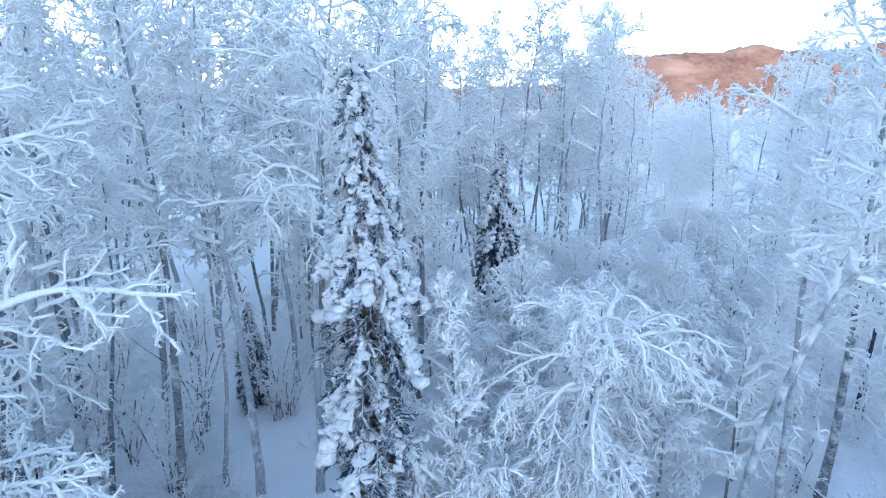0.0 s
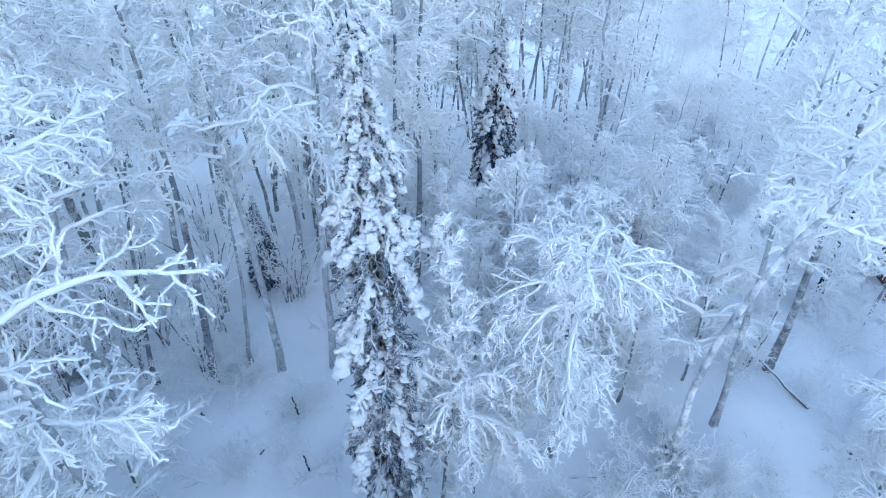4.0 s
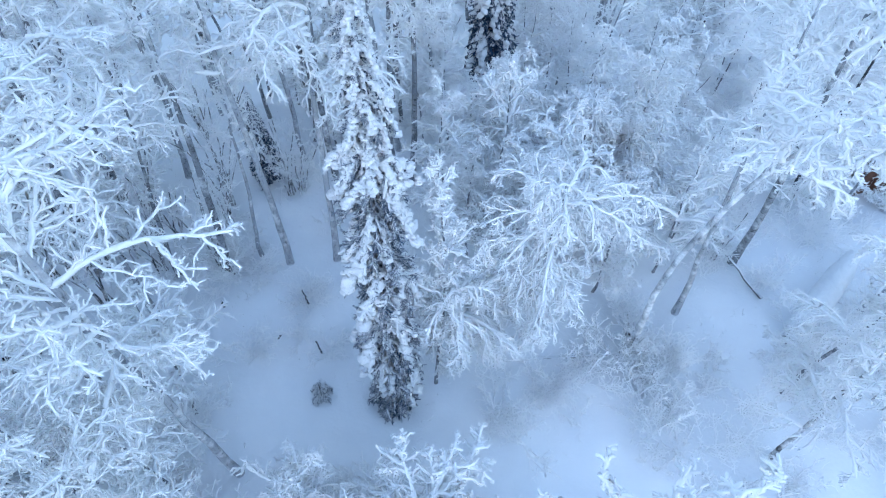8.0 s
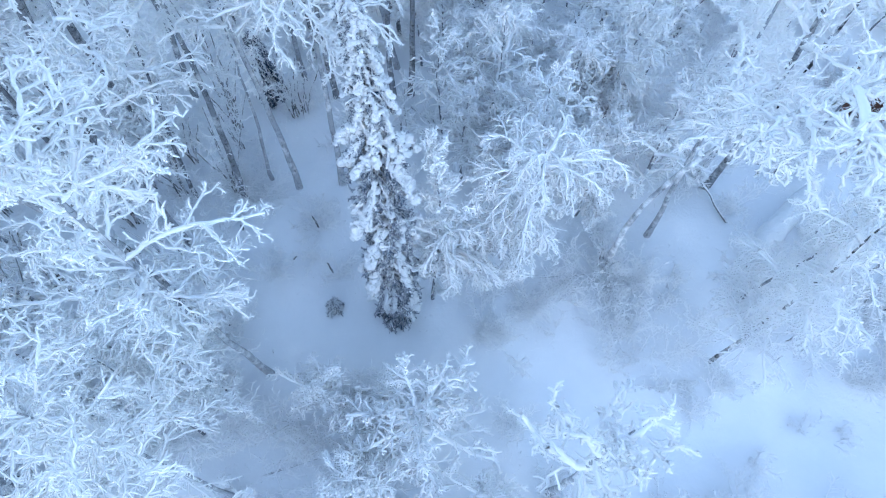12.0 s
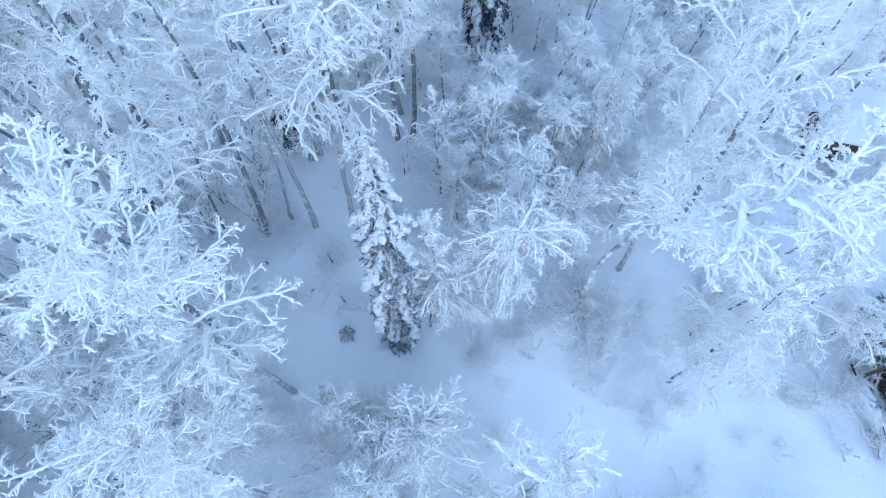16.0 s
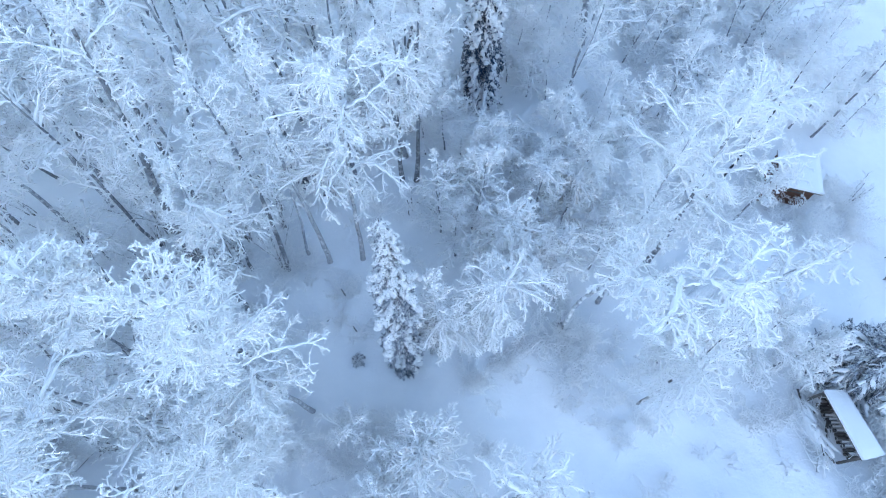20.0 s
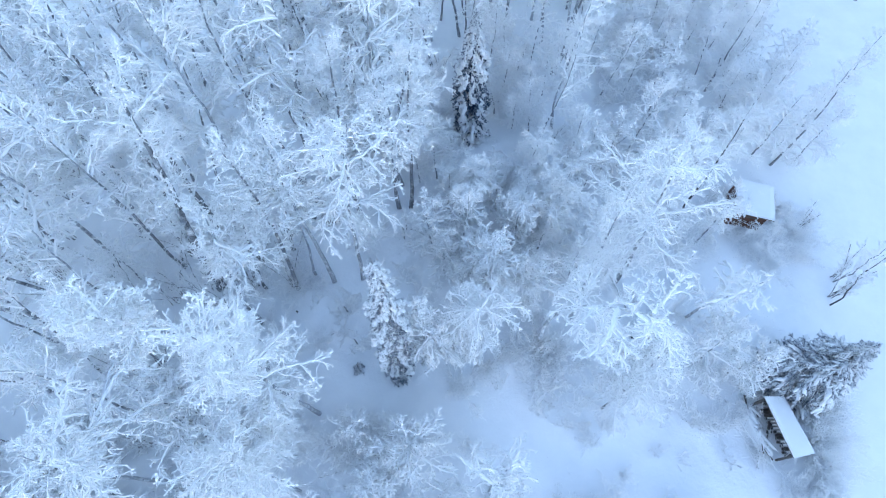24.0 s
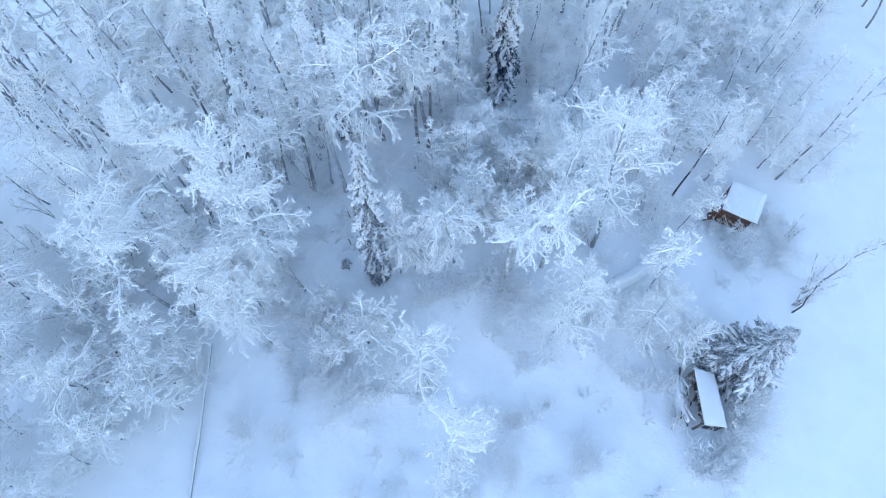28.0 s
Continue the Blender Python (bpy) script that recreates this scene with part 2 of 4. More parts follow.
def swell(x, y, size, seed):
    """Smooth uneven waves between about -1 and 1."""
    r = np.random.default_rng(seed)
    out = 0.0
    for i in range(7):
        a, p, w = r.uniform(0, 6.28), r.uniform(0, 6.28), r.uniform(0.7, 1.6)
        out = out + np.sin((x * np.cos(a) + y * np.sin(a)) * w * 6.28 / size + p)
    return out / 3.6


def ground_height(x, y):
    x, y = np.asarray(x, float), np.asarray(y, float)
    base = -0.05 - 0.03 * np.clip(x, -15, 15) + 0.02 * np.clip(y - 10, -10, 12)
    near = 1.0 / (1.0 + (np.hypot(x - 5, y - 10) / 60.0) ** 4)
    clear = np.clip(1.0 - (x - 19.0) / 5.0, 0.25, 1.0)
    d = trail_distance(x, y)
    soft = np.clip((d - 0.6) / 1.2, 0, 1)
    rough = (0.10 * swell(x, y, 7.0, 1) + 0.05 * swell(x, y, 2.3, 2) * soft + 0.025 * swell(x, y, 0.9, 3) * soft) * clear
    trail = -0.10 * np.exp(-(d / 1.1) ** 2)
    return base * near + (rough + trail) * near


def on_ground(x, y, sink=0.04):
    return float(ground_height(x, y)) - sink


def spaced(fine0, fine1, step, far):
    """Coordinates: even steps in the middle, growing steps outside it."""
    mid = np.arange(fine0, fine1 + 1e-6, step)
    grow_by = step * 1.22 ** np.arange(1, 60)
    out = np.cumsum(grow_by)
    out = out[out < far]
    return np.concatenate([fine0 - out[::-1], mid, fine1 + out])


def build_ground():
    xs, ys = spaced(-18, 26, 0.24, 4200), spaced(-9, 30, 0.24, 4200)
    gx, gy = np.meshgrid(xs, ys)
    v = np.stack([gx, gy, ground_height(gx, gy)], -1).reshape(-1, 3)
    nx, ny = len(xs), len(ys)
    i = (np.arange(ny - 1)[:, None] * nx + np.arange(nx - 1)).ravel()
    quads = np.stack([i, i + 1, i + nx + 1, i + nx], -1)
    ob = piece("ground", mesh_of("ground", [(v, quads)]), SNOW)
    tagged(ob, "deep untrodden snow with a faint smooth trail", "snow ground", kind="structure")


def build_hill(name, y0, y1, profile, span, step, label, mat, bumps):
    xs = np.arange(-span, span + 1, step)
    ys = np.linspace(y0, y1, 26)
    gx, gy = np.meshgrid(xs, ys)
    s = np.clip((gy - y0) / (0.6 * (y1 - y0)), 0, 1)
    s = s * s * (3 - 2 * s)
    r = np.random.default_rng(77)
    z = profile(gx) * s * (1 + 0.06 * swell(gx, gy, 260, 11)) - 3.0 + bumps * s * r.uniform(-1, 1, gx.shape)
    v = np.stack([gx, gy, z], -1).reshape(-1, 3)
    nx, ny = len(xs), len(ys)
    i = (np.arange(ny - 1)[:, None] * nx + np.arange(nx - 1)).ravel()
    quads = np.stack([i, i + 1, i + nx + 1, i + nx], -1)
    tagged(piece(name, mesh_of(name, [(v, quads)], False), mat), label, "hill", kind="structure")


build_ground()
build_hill("backdrop_hill", 1250, 1650, lambda x: 112 + 42 * np.tanh((x - 345) / 75) + 0.03 * np.clip(x - 420, 0, 1500) + 3 * np.sin(x / 90.0), 2400, 14, "sunlit reddish-brown wooded hill ridge", HILL, 3.0)
# unseen ridge behind the camera, added to block the sun from the forest
build_hill("backdrop_ridge", -360, -640, lambda x: 110 + 3 * np.sin(x / 160.0), 2600, 40, "unseen wooded ridge, added to keep the forest in shade", HILL, 2.0)


# ---- trees ----
def along(pts, u):
    n, p, _ = pts.shape
    f = u * (p - 1)
    i = np.minimum(f.astype(int), p - 2)
    rows = np.arange(n)[:, None]
    a, b = pts[rows, i], pts[rows, i + 1]
    return a + (b - a) * (f - i)[..., None], unit(b - a)


def shoots(rng, pts, count, span, length, angle, kink, lift, q, r0, r1, flat=0.0):
    """Zigzag side shoots of polylines. length and angle: arrays, numbers or functions of the place along; lift: pull up (+) or down (-); flat: 1 spreads them level."""
    n = len(pts)
    u = span[0] + (span[1] - span[0]) * (np.arange(count) + rng.random((n, count))) / count
    p, t = along(pts, u)
    lengths = (length(u) if callable(length) else np.broadcast_to(length, u.shape)) * rng.uniform(0.6, 1.25, u.shape)
    a = (angle(u) if callable(angle) else np.broadcast_to(angle, u.shape)) * rng.uniform(0.75, 1.25, u.shape)
    p, t, lengths, a = p.reshape(-1, 3), t.reshape(-1, 3), lengths.reshape(-1, 1), a.reshape(-1, 1)
    side = np.cross(t, rng.normal(size=t.shape)) * np.array([1.0, 1.0, 1.0 - flat])
    side = unit(side - t * (side * t).sum(-1, keepdims=True))
    d = unit(t * np.cos(a) + side * np.sin(a))
    zig = unit(np.cross(d, rng.normal(size=d.shape)))
    out = np.empty((len(p), q, 3))
    out[:, 0] = p
    for j in range(1, q):
        turn = 1.0 if j % 2 else -1.0
        d = unit(d + 0.55 * kink * rng.normal(size=d.shape) + np.array([0, 0, lift]) * (0.4 + j / q))
        way = unit(d + zig * turn * kink * rng.uniform(0.5, 1.3, (len(p), 1)))
        out[:, j] = out[:, j - 1] + way * lengths * rng.uniform(0.7, 1.3, (len(p), 1)) / (q - 1)
    rad = np.linspace(r0, r1, q)[None] * rng.uniform(0.75, 1.3, (len(p), q))
    return out, rad, lengths[:, 0]


def trunk_line(rng, height, top, q, bend, curve=1.3):
    s = np.linspace(0, 1, q)
    line = np.stack([top[0] * s ** curve, top[1] * s ** curve, height * s], -1)
    sway = np.stack([np.sin(s * 5 + rng.uniform(0, 6)), np.sin(s * 4 + rng.uniform(0, 6))], -1) * bend * height * 0.012
    line[:, :2] += sway - sway[0]
    line[1:-1, :2] += rng.normal(size=(q - 2, 2)) * 0.02 * bend
    return line[None]


def deciduous(rng, height, top=(0.0, 0.0), girth=0.16, start=0.4, spread=2.0, limbs=18, subs=8, twigs=6, twiglets=2,
              droop=0.05, wiggle=0.3, frost=1.0, bend=1.0, sides=8, tip=0.35, opening=1.05, curve=1.3, light=False):
    """Trunk, limbs, twigs of a bare frosted tree, as lists of pieces, base at the origin."""
    q = 14
    line = trunk_line(rng, height, top, q, bend, curve)
    s = np.linspace(0, 1, q)
    tr = girth * ((1 - s) ** 0.9 * (1 - 0.15) + 0.15) * (1 + 0.25 * np.exp(-s * 22))
    trunk = tubes(line, (tr * rng.uniform(0.94, 1.06, q))[None], sides)
    span = (start, 0.985)

    def crown(u):
        w = (u - start) / (1 - start)
        return spread * (tip + (1 - tip) * np.sin(np.clip(w * 0.75 + 0.25, 0, 1) * math.pi) ** 0.8)

    def lean(u):
        w = (u - start) / (1 - start)
        return opening * (1.15 - 0.5 * w)

    lp, lr, ll = shoots(rng, line, limbs, span, crown, lean, wiggle * 0.6, -droop * 0.6 + 0.04, 8 if light else 12, 0.056 * frost, 0.024 * frost)
    lr = lr * np.clip(ll / spread, 0.5, 1.15)[:, None]
    sp, sr, sl = shoots(rng, lp, subs, (0.1, 1.0), lambda u: np.minimum(ll[:, None] * (0.52 * (1.05 - u) ** 0.7 + 0.1), 1.25), 0.9, wiggle * 0.8, -droop,
                        5 if light else 7, 0.032 * frost, 0.022 * frost, 0.35)
    pieces = [tubes(sp, sr, 3)]
    tp, trd, tl = shoots(rng, sp, twigs if light else twigs - 1, (0.1, 1.0), lambda u: np.clip(sl[:, None] * (0.5 * (1.1 - u) + 0.1), 0.12, 0.5 if light else 0.4), 0.9, wiggle * 0.9, -droop * 1.2,
                         2 if light else 3, 0.026 * frost, 0.018 * frost)
    pieces.append(tubes(tp, trd, 3))
    if twiglets:
        tips = [(tp, twiglets, 0.09), (lp, 13, 0.12), (sp, 3, 0.10), (line[:, 6:], 10, 0.3)]
        for stems, count, size in tips:
            gp, gr, _ = shoots(rng, stems, count, (0.06, 1.0), size, 1.0, wiggle, 0.02, 2, 0.02 * frost, 0.015 * frost)
            pieces.append(tubes(gp, gr, 3))
    return trunk, (lp, lr), pieces


def tree(name, x, y, height, top=(0.0, 0.0), seed=1, label="", bark=None, each_limb=True, group="frosted trees", coat=None, **how):
    rng = np.random.default_rng(seed)
    trunk, (lp, lr), twig_pieces = deciduous(rng, height, top, **how)
    root = new(name)
    root.location = (x, y, on_ground(x, y, 0.06))
    tagged(root, label, "tree", group)
    piece("trunk", mesh_of("trunk", [trunk]), bark or ASPEN, root)
    if each_limb:
        for i in range(len(lp)):
            piece("limb", mesh_of("limb", [tubes(lp[i:i + 1], lr[i:i + 1], 5)]), LIMB, root)
    else:
        twig_pieces = twig_pieces + [tubes(lp, lr, 4)]
    piece("crown", mesh_of("crown", twig_pieces), coat or FROST, root)
    return root


def bough_meshes(rng, count, droop, coat, lumps):
    """Needle boughs one metre long along +x, each with its drape of snow."""
    made = []
    for _ in range(count):
        q = 8
        s = np.linspace(0, 1, q)
        line = np.stack([s * (1 - 0.12 * s), 0.06 * np.sin(s * 4 + rng.uniform(0, 6)), -droop * s ** 1.8 + 0.10 * np.sin(s * 2.6)], -1)[None]
        stem = tubes(line, np.linspace(0.03, 0.014, q)[None], 4)
        tp, trd, tl = shoots(rng, line, 20, (0.12, 1.0), lambda u: 0.40 * (1.12 - u) + 0.12, 0.9, 0.12, -0.12, 5, 0.03, 0.016)
        gp, gr, _ = shoots(rng, tp, 11, (0.05, 1.0), 0.10, 0.9, 0.15, -0.10, 2, 0.02, 0.009)
        needles = mesh_of("bough", [stem, tubes(tp, trd, 4), tubes(gp, gr, 3)])
        needles.materials.append(coat)
        flat = np.array([1.0, 1.0, 0.62])

        def drape(pts, thick, lift):
            n, k, _ = pts.shape
            swell_at = np.sin(np.linspace(0.35, 2.75, k)) ** 0.6
            v, f = tubes((pts + np.array([0, 0, lift])) / flat, thick * swell_at[None] * rng.uniform(0.65, 1.3, (n, k)), 8)
            return v * flat, f

        u = np.linspace(0.2, 1.0, 9)[None]
        ridge, _ = along(line, u)
        ridge = ridge + rng.normal(size=ridge.shape) * np.array([0.0, 0.03, 0.01])
        most = tp[rng.permutation(len(tp))[:9 if lumps else 13]]
        snow = [drape(ridge, 0.075 if lumps else 0.05, 0.04), drape(most, 0.042, 0.03)]
        c = np.concatenate([ridge[0, ::2], ridge[0, 3:] + rng.normal(size=(6, 3)) * np.array([0.06, 0.09, 0.015]), most[:, -1]]) + np.array([0, 0, 0.03])
        size = np.concatenate([rng.uniform(0.07, 0.15, 11), rng.uniform(0.03, 0.085, len(c) - 11)])[:, None] * np.array([[1.25, 1.05, 0.65]])
        if lumps:
            snow.append(blobs(c, size, rng, 5, 7))
        snow = mesh_of("snow_load", snow)
        snow.materials.append(SNOW_LOAD)
        made.append((needles, snow))
    return made


def spruce(name, x, y, height, radius, boughs, seed, label, top=(0.0, 0.0), bare=0.05, taper=0.85, snowy=0.9, slope=0.25, coat=None, lumps=True, skirt=0):
    """A spruce with whorls of snow-laden boughs, each of which is a part."""
    rng = np.random.default_rng(seed)
    kinds = bough_meshes(rng, 8, 0.75, coat or NEEDLES, lumps)
    root = new(name)
    root.location = (x, y, on_ground(x, y, 0.06))
    tagged(root, label, "spruce tree", "snowy spruces")
    line = trunk_line(rng, height, top, 14, 0.6)
    s = np.linspace(0, 1, 14)
    piece("trunk", mesh_of("trunk", [tubes(line, (0.010 + 0.0075 * height * (1 - s) ** 1.3)[None], 7)]), DARK, root)
    low_kinds = bough_meshes(rng, 3, 0.5, NEEDLES_DARK, False) if skirt else []
    inner = int(boughs * 0.45)
    for i in range(boughs + inner):
        u = bare + (0.99 - bare) * ((i % boughs + rng.random() * 0.8) / boughs) ** 0.92
        if i >= boughs:
            u = bare + (0.99 - bare) * (i - boughs + rng.random()) / inner
        p, _ = along(line, np.array([[u]]))
        length = radius * (1 - u) ** taper * rng.uniform(0.75, 1.25) * (0.55 if i >= boughs else 1.0) * (1.0 if u < 0.76 else 0.6) + 0.16
        m = pose(*p[0, 0], rng.uniform(-12, 12), rng.uniform(-6, 14) + slope * 60 * (1 - u) - 14 * u, i * 137.5 + rng.uniform(-25, 25))
        m = m @ Matrix.Diagonal((length, length * rng.uniform(0.75, 1.05), length * rng.uniform(0.9, 1.2), 1))
        needles, snow = kinds[i % len(kinds)]
        b = piece("bough", needles, None, root, m=m)
        if u > 0.13 and rng.random() < (snowy if u < 0.7 else 1.0):
            heap = rng.uniform(0.75, 1.1) if rng.random() < 0.65 else rng.uniform(1.1, 1.45)
            heap *= 1.0 if u < 0.7 else 1.5
            tagged(piece("snow_load", snow, None, b, "thick white snow", pose(0.02, rng.normal() * 0.05, 0.02, rng.uniform(-14, 14), 0, rng.uniform(-18, 18)) @ Matrix.Diagonal((min(heap, 1.1), heap, heap, 1))), kind="stuff")
    for i in range(skirt):
        u = rng.uniform(0.025, 0.085)
        p, _ = along(line, np.array([[u]]))
        m = pose(*p[0, 0], rng.uniform(-12, 12), rng.uniform(8, 30), i * 137.5) @ Matrix.Scale(radius * rng.uniform(0.8, 1.0), 4)
        piece("bough", low_kinds[i % 3][0], None, root, m=m)
    return root


def shrub_mesh(rng, height, stems, twigs, frost):
    base = np.zeros((stems, 2, 3))
    base[:, 0, :2] = rng.normal(size=(stems, 2)) * 0.16
    base[:, 1] = base[:, 0] + unit(np.concatenate([rng.normal(size=(stems, 2)) * 0.8, np.ones((stems, 1))], 1)) * 0.1
    q = 6
    pts = np.empty((stems, q, 3))
    pts[:, 0] = base[:, 0]
    d = unit(base[:, 1] - base[:, 0])
    step = height * rng.uniform(0.5, 1.1, (stems, 1)) / (q - 1)
    for j in range(1, q):
        d = unit(d + 0.14 * rng.normal(size=d.shape))
        pts[:, j] = pts[:, j - 1] + d * step
    rad = np.linspace(0.016, 0.008, q)[None] * frost * rng.uniform(0.8, 1.3, (stems, q))
    tp, tr, tl = shoots(rng, pts, twigs, (0.25, 1.0), height * 0.3, 0.75, 0.3, -0.02, 4, 0.0125 * frost, 0.008 * frost)
    gp, gr, _ = shoots(rng, tp, 4, (0.1, 1.0), height * 0.1, 0.9, 0.25, -0.02, 2, 0.012 * frost, 0.009 * frost)
    return tubes(pts, rad, 4), [tubes(tp, tr, 3), tubes(gp, gr, 3)]


def build_near_trees():
    frosted = "tall aspen with pale trunk and frost-furred branches"
    # main trees on the forest side
    tree("aspen_tree", -4.78, 12.7, 12.6, (-0.1, -0.2), 11, "tall pale-barked aspen with short frosted side branches", girth=0.12, start=0.52, spread=1.9, limbs=26, droop=0.12)
    tree("aspen_tree", -3.25, 12.95, 12.9, (1.3, -0.6), 12, "pale aspen with long hanging frosted limbs", girth=0.11, start=0.52, spread=2.5, limbs=28, droop=0.17, opening=1.2, tip=0.6)
    tree("aspen_tree", -6.7, 12.3, 12.2, (0.4, -0.8), 13, "grey aspen with dark foot and frosted crown", bark=GREY, girth=0.12, start=0.6, spread=1.8, limbs=19)
    tree("young_aspen", -5.9, 13.2, 7.4, (0.4, 0.1), 14, "slim young aspen with bare pale stem", girth=0.075, start=0.6, spread=0.9, limbs=11, subs=5, twigs=5)
    tree("young_aspen", -8.4, 12.2, 8.6, (0.6, 0.3), 15, "slim grey young aspen with frosted twigs", bark=GREY, girth=0.075, start=0.55, spread=1.0, limbs=12, subs=5, twigs=5)
    tree("aspen_tree", -8.3, 10.3, 11.0, (1.0, 0.0), 16, frosted, girth=0.13, start=0.42, spread=2.3, limbs=20, droop=0.08)
    tree("aspen_tree", -7.6, 7.9, 13.7, (-0.3, -2.3), 17, "leaning aspen with a small dense white ball of a crown", girth=0.13, start=0.82, spread=1.25, limbs=26, tip=0.7, wiggle=0.3)
    tree("aspen_tree", -4.65, 5.77, 13.7, (-0.3, -1.3), 18, "tall aspen with thick white rime on its twisted branches", girth=0.10, start=0.36, spread=2.1, limbs=44, frost=0.88, wiggle=0.3, tip=0.5)
    tree("aspen_tree", -5.0, 2.35, 9.0, (-0.6, 0.2), 19, "birch with a dense drooping white crown", girth=0.062, start=0.36, spread=2.4, limbs=38, subs=9, frost=0.78, droop=0.15, tip=0.55)
    tree("aspen_tree", -10.9, 2.6, 10.2, (0.4, -0.3), 20, "aspen with long bent frosted limbs", girth=0.10, frost=1.2, start=0.5, spread=3.2, limbs=16, wiggle=0.26, tip=0.6, opening=1.25, droop=0.08)
    tree("aspen_tree", -10.7, 12.1, 14.0, (1.0, 0.8), 21, "stout grey aspen among thinner trees", bark=GREY, girth=0.22, start=0.45, spread=2.4, limbs=20)
    tree("aspen_tree", -11.6, 15.7, 12.5, (0.6, 0.2), 22, frosted, bark=GREY, girth=0.17, start=0.45, spread=2.1, limbs=17)
    # small drooping trees
    tree("birch_tree", -0.15, 3.95, 3.5, (0.0, 0.0), 23, "small drooping birch loaded with white rime", girth=0.06, start=0.2, spread=1.9, limbs=32, droop=0.12, bark=GREY, opening=1.2, frost=1.45, tip=0.6)
    tree("gnarled_aspen", 3.6, 2.6, 7.9, (-0.1, 0.1), 24, "gnarled aspen with thick white twisted branches", girth=0.11, start=0.45, spread=1.65, opening=1.25, limbs=18, subs=5, twigs=5, twiglets=1, wiggle=0.42, frost=1.45, tip=0.5)
    tree("gnarled_aspen", 5.9, -0.9, 9.2, (0.0, 0.0), 25, "tall gnarled aspen top with thick white branches", girth=0.13, start=0.5, spread=2.2, opening=1.25, limbs=18, subs=5, twigs=5, twiglets=1, wiggle=0.42, frost=1.5, tip=0.5)
    tree("birch_tree", 3.0, 9.9, 7.3, (-0.4, -1.2), 26, "weeping birch bowed down under hoarfrost", girth=0.08, start=0.45, spread=1.9, limbs=48, subs=8, twigs=7, twiglets=2, droop=0.34, bark=GREY, opening=1.1, tip=0.7, frost=0.85, wiggle=0.26)
    tree("birch_tree", 0.95, 8.9, 4.6, (-0.3, -0.5), 27, "small weeping birch with a fountain of white twigs", girth=0.045, start=0.5, spread=1.3, limbs=36, subs=6, droop=0.34, bark=GREY, tip=0.8)
    tree("frosted_sapling", 0.2, 8.45, 7.9, (0.0, -0.1), 28, "slender upright sapling with short white side shoots", girth=0.05, start=0.12, spread=0.95, limbs=46, subs=4, twigs=4, twiglets=1, frost=1.1, droop=-0.02, bark=GREY, tip=0.15, wiggle=0.2)
    tree("birch_tree", 3.7, 12.7, 6.3, (-0.3, -0.8), 29, "drooping birch in pale hoarfrost", girth=0.07, start=0.35, spread=1.9, limbs=28, droop=0.24, bark=GREY, frost=1.15)
    tree("birch_tree", 7.0, 16.4, 6.2, (0.1, -0.4), 30, "drooping birch in pale hoarfrost", girth=0.07, start=0.3, spread=1.9, limbs=28, droop=0.22, bark=GREY, frost=1.15)
    tree("birch_tree", 2.5, 17.3, 5.6, (0.0, -0.4), 31, "drooping birch in pale hoarfrost", girth=0.07, start=0.3, spread=2.0, limbs=28, droop=0.22, bark=GREY, frost=1.15)
    tree("birch_tree", 4.9, 15.0, 5.6, (0.0, -0.3), 32, "drooping birch in pale hoarfrost", girth=0.06, start=0.3, spread=1.7, limbs=25, droop=0.22, bark=GREY, frost=1.15)
    tree("birch_tree", 1.2, 13.4, 4.6, (0.0, -0.2), 33, "low drooping birch thick with rime", girth=0.05, start=0.25, spread=1.4, limbs=22, droop=0.2, bark=GREY, frost=1.15)
    tree("birch_tree", -2.6, 4.7, 3.0, (0.1, 0.0), 61, "low twiggy birch in thin frost", girth=0.035, start=0.15, spread=1.2, limbs=18, subs=6, droop=0.08, bark=GREY)
    tree("birch_tree", -1.6, 2.3, 3.4, (0.0, 0.1), 62, "low twiggy birch in thin frost", girth=0.035, start=0.15, spread=1.3, limbs=18, subs=6, droop=0.1, bark=GREY)
    tree("birch_tree", 1.7, 2.2, 2.6, (0.0, 0.1), 63, "low frosted birch beside the trail", girth=0.03, start=0.15, spread=1.1, limbs=16, subs=6, droop=0.1, bark=GREY)
    tree("birch_tree", -8.9, -1.0, 5.0, (0.2, 0.2), 64, "drooping birch thick with white rime", girth=0.06, start=0.22, spread=1.9, limbs=24, subs=7, droop=0.16, bark=GREY, frost=1.15)
    tree("birch_tree", 5.4, 12.0, 5.0, (0.0, -0.2), 65, "drooping birch in pale hoarfrost", girth=0.05, start=0.25, spread=1.6, limbs=22, droop=0.2, bark=GREY, frost=1.15)
    tree("birch_tree", -5.4, 4.9, 5.4, (-0.2, 0.0), 67, "slender birch bent under white rime", girth=0.045, start=0.2, spread=1.6, limbs=26, subs=8, droop=0.14, bark=GREY, frost=0.85)
    tree("birch_tree", -6.3, 4.0, 6.2, (-0.3, 0.2), 68, "slender birch bent under white rime", girth=0.05, start=0.25, spread=1.8, limbs=28, subs=8, droop=0.14, bark=GREY, frost=0.85)
    tree("birch_tree", -11.6, -2.6, 6.0, (0.3, 0.2), 69, "drooping birch thick with white rime", girth=0.06, start=0.25, spread=2.2, limbs=26, subs=8, droop=0.16, bark=GREY)
    tree("birch_tree", 2.9, 13.4, 4.6, (0.0, -0.3), 81, "low bushy birch thick with pale rime", girth=0.05, start=0.2, spread=1.6, limbs=25, droop=0.2, bark=GREY, frost=1.15)
    tree("birch_tree", 6.4, 15.3, 5.0, (0.0, -0.3), 82, "bushy birch thick with pale rime", girth=0.05, start=0.2, spread=1.7, limbs=25, droop=0.2, bark=GREY, frost=1.15)
    tree("birch_tree", 5.9, 19.0, 5.6, (0.0, -0.3), 83, "bushy birch thick with pale rime", girth=0.05, start=0.2, spread=1.8, limbs=22, droop=0.18, bark=GREY, frost=1.2)
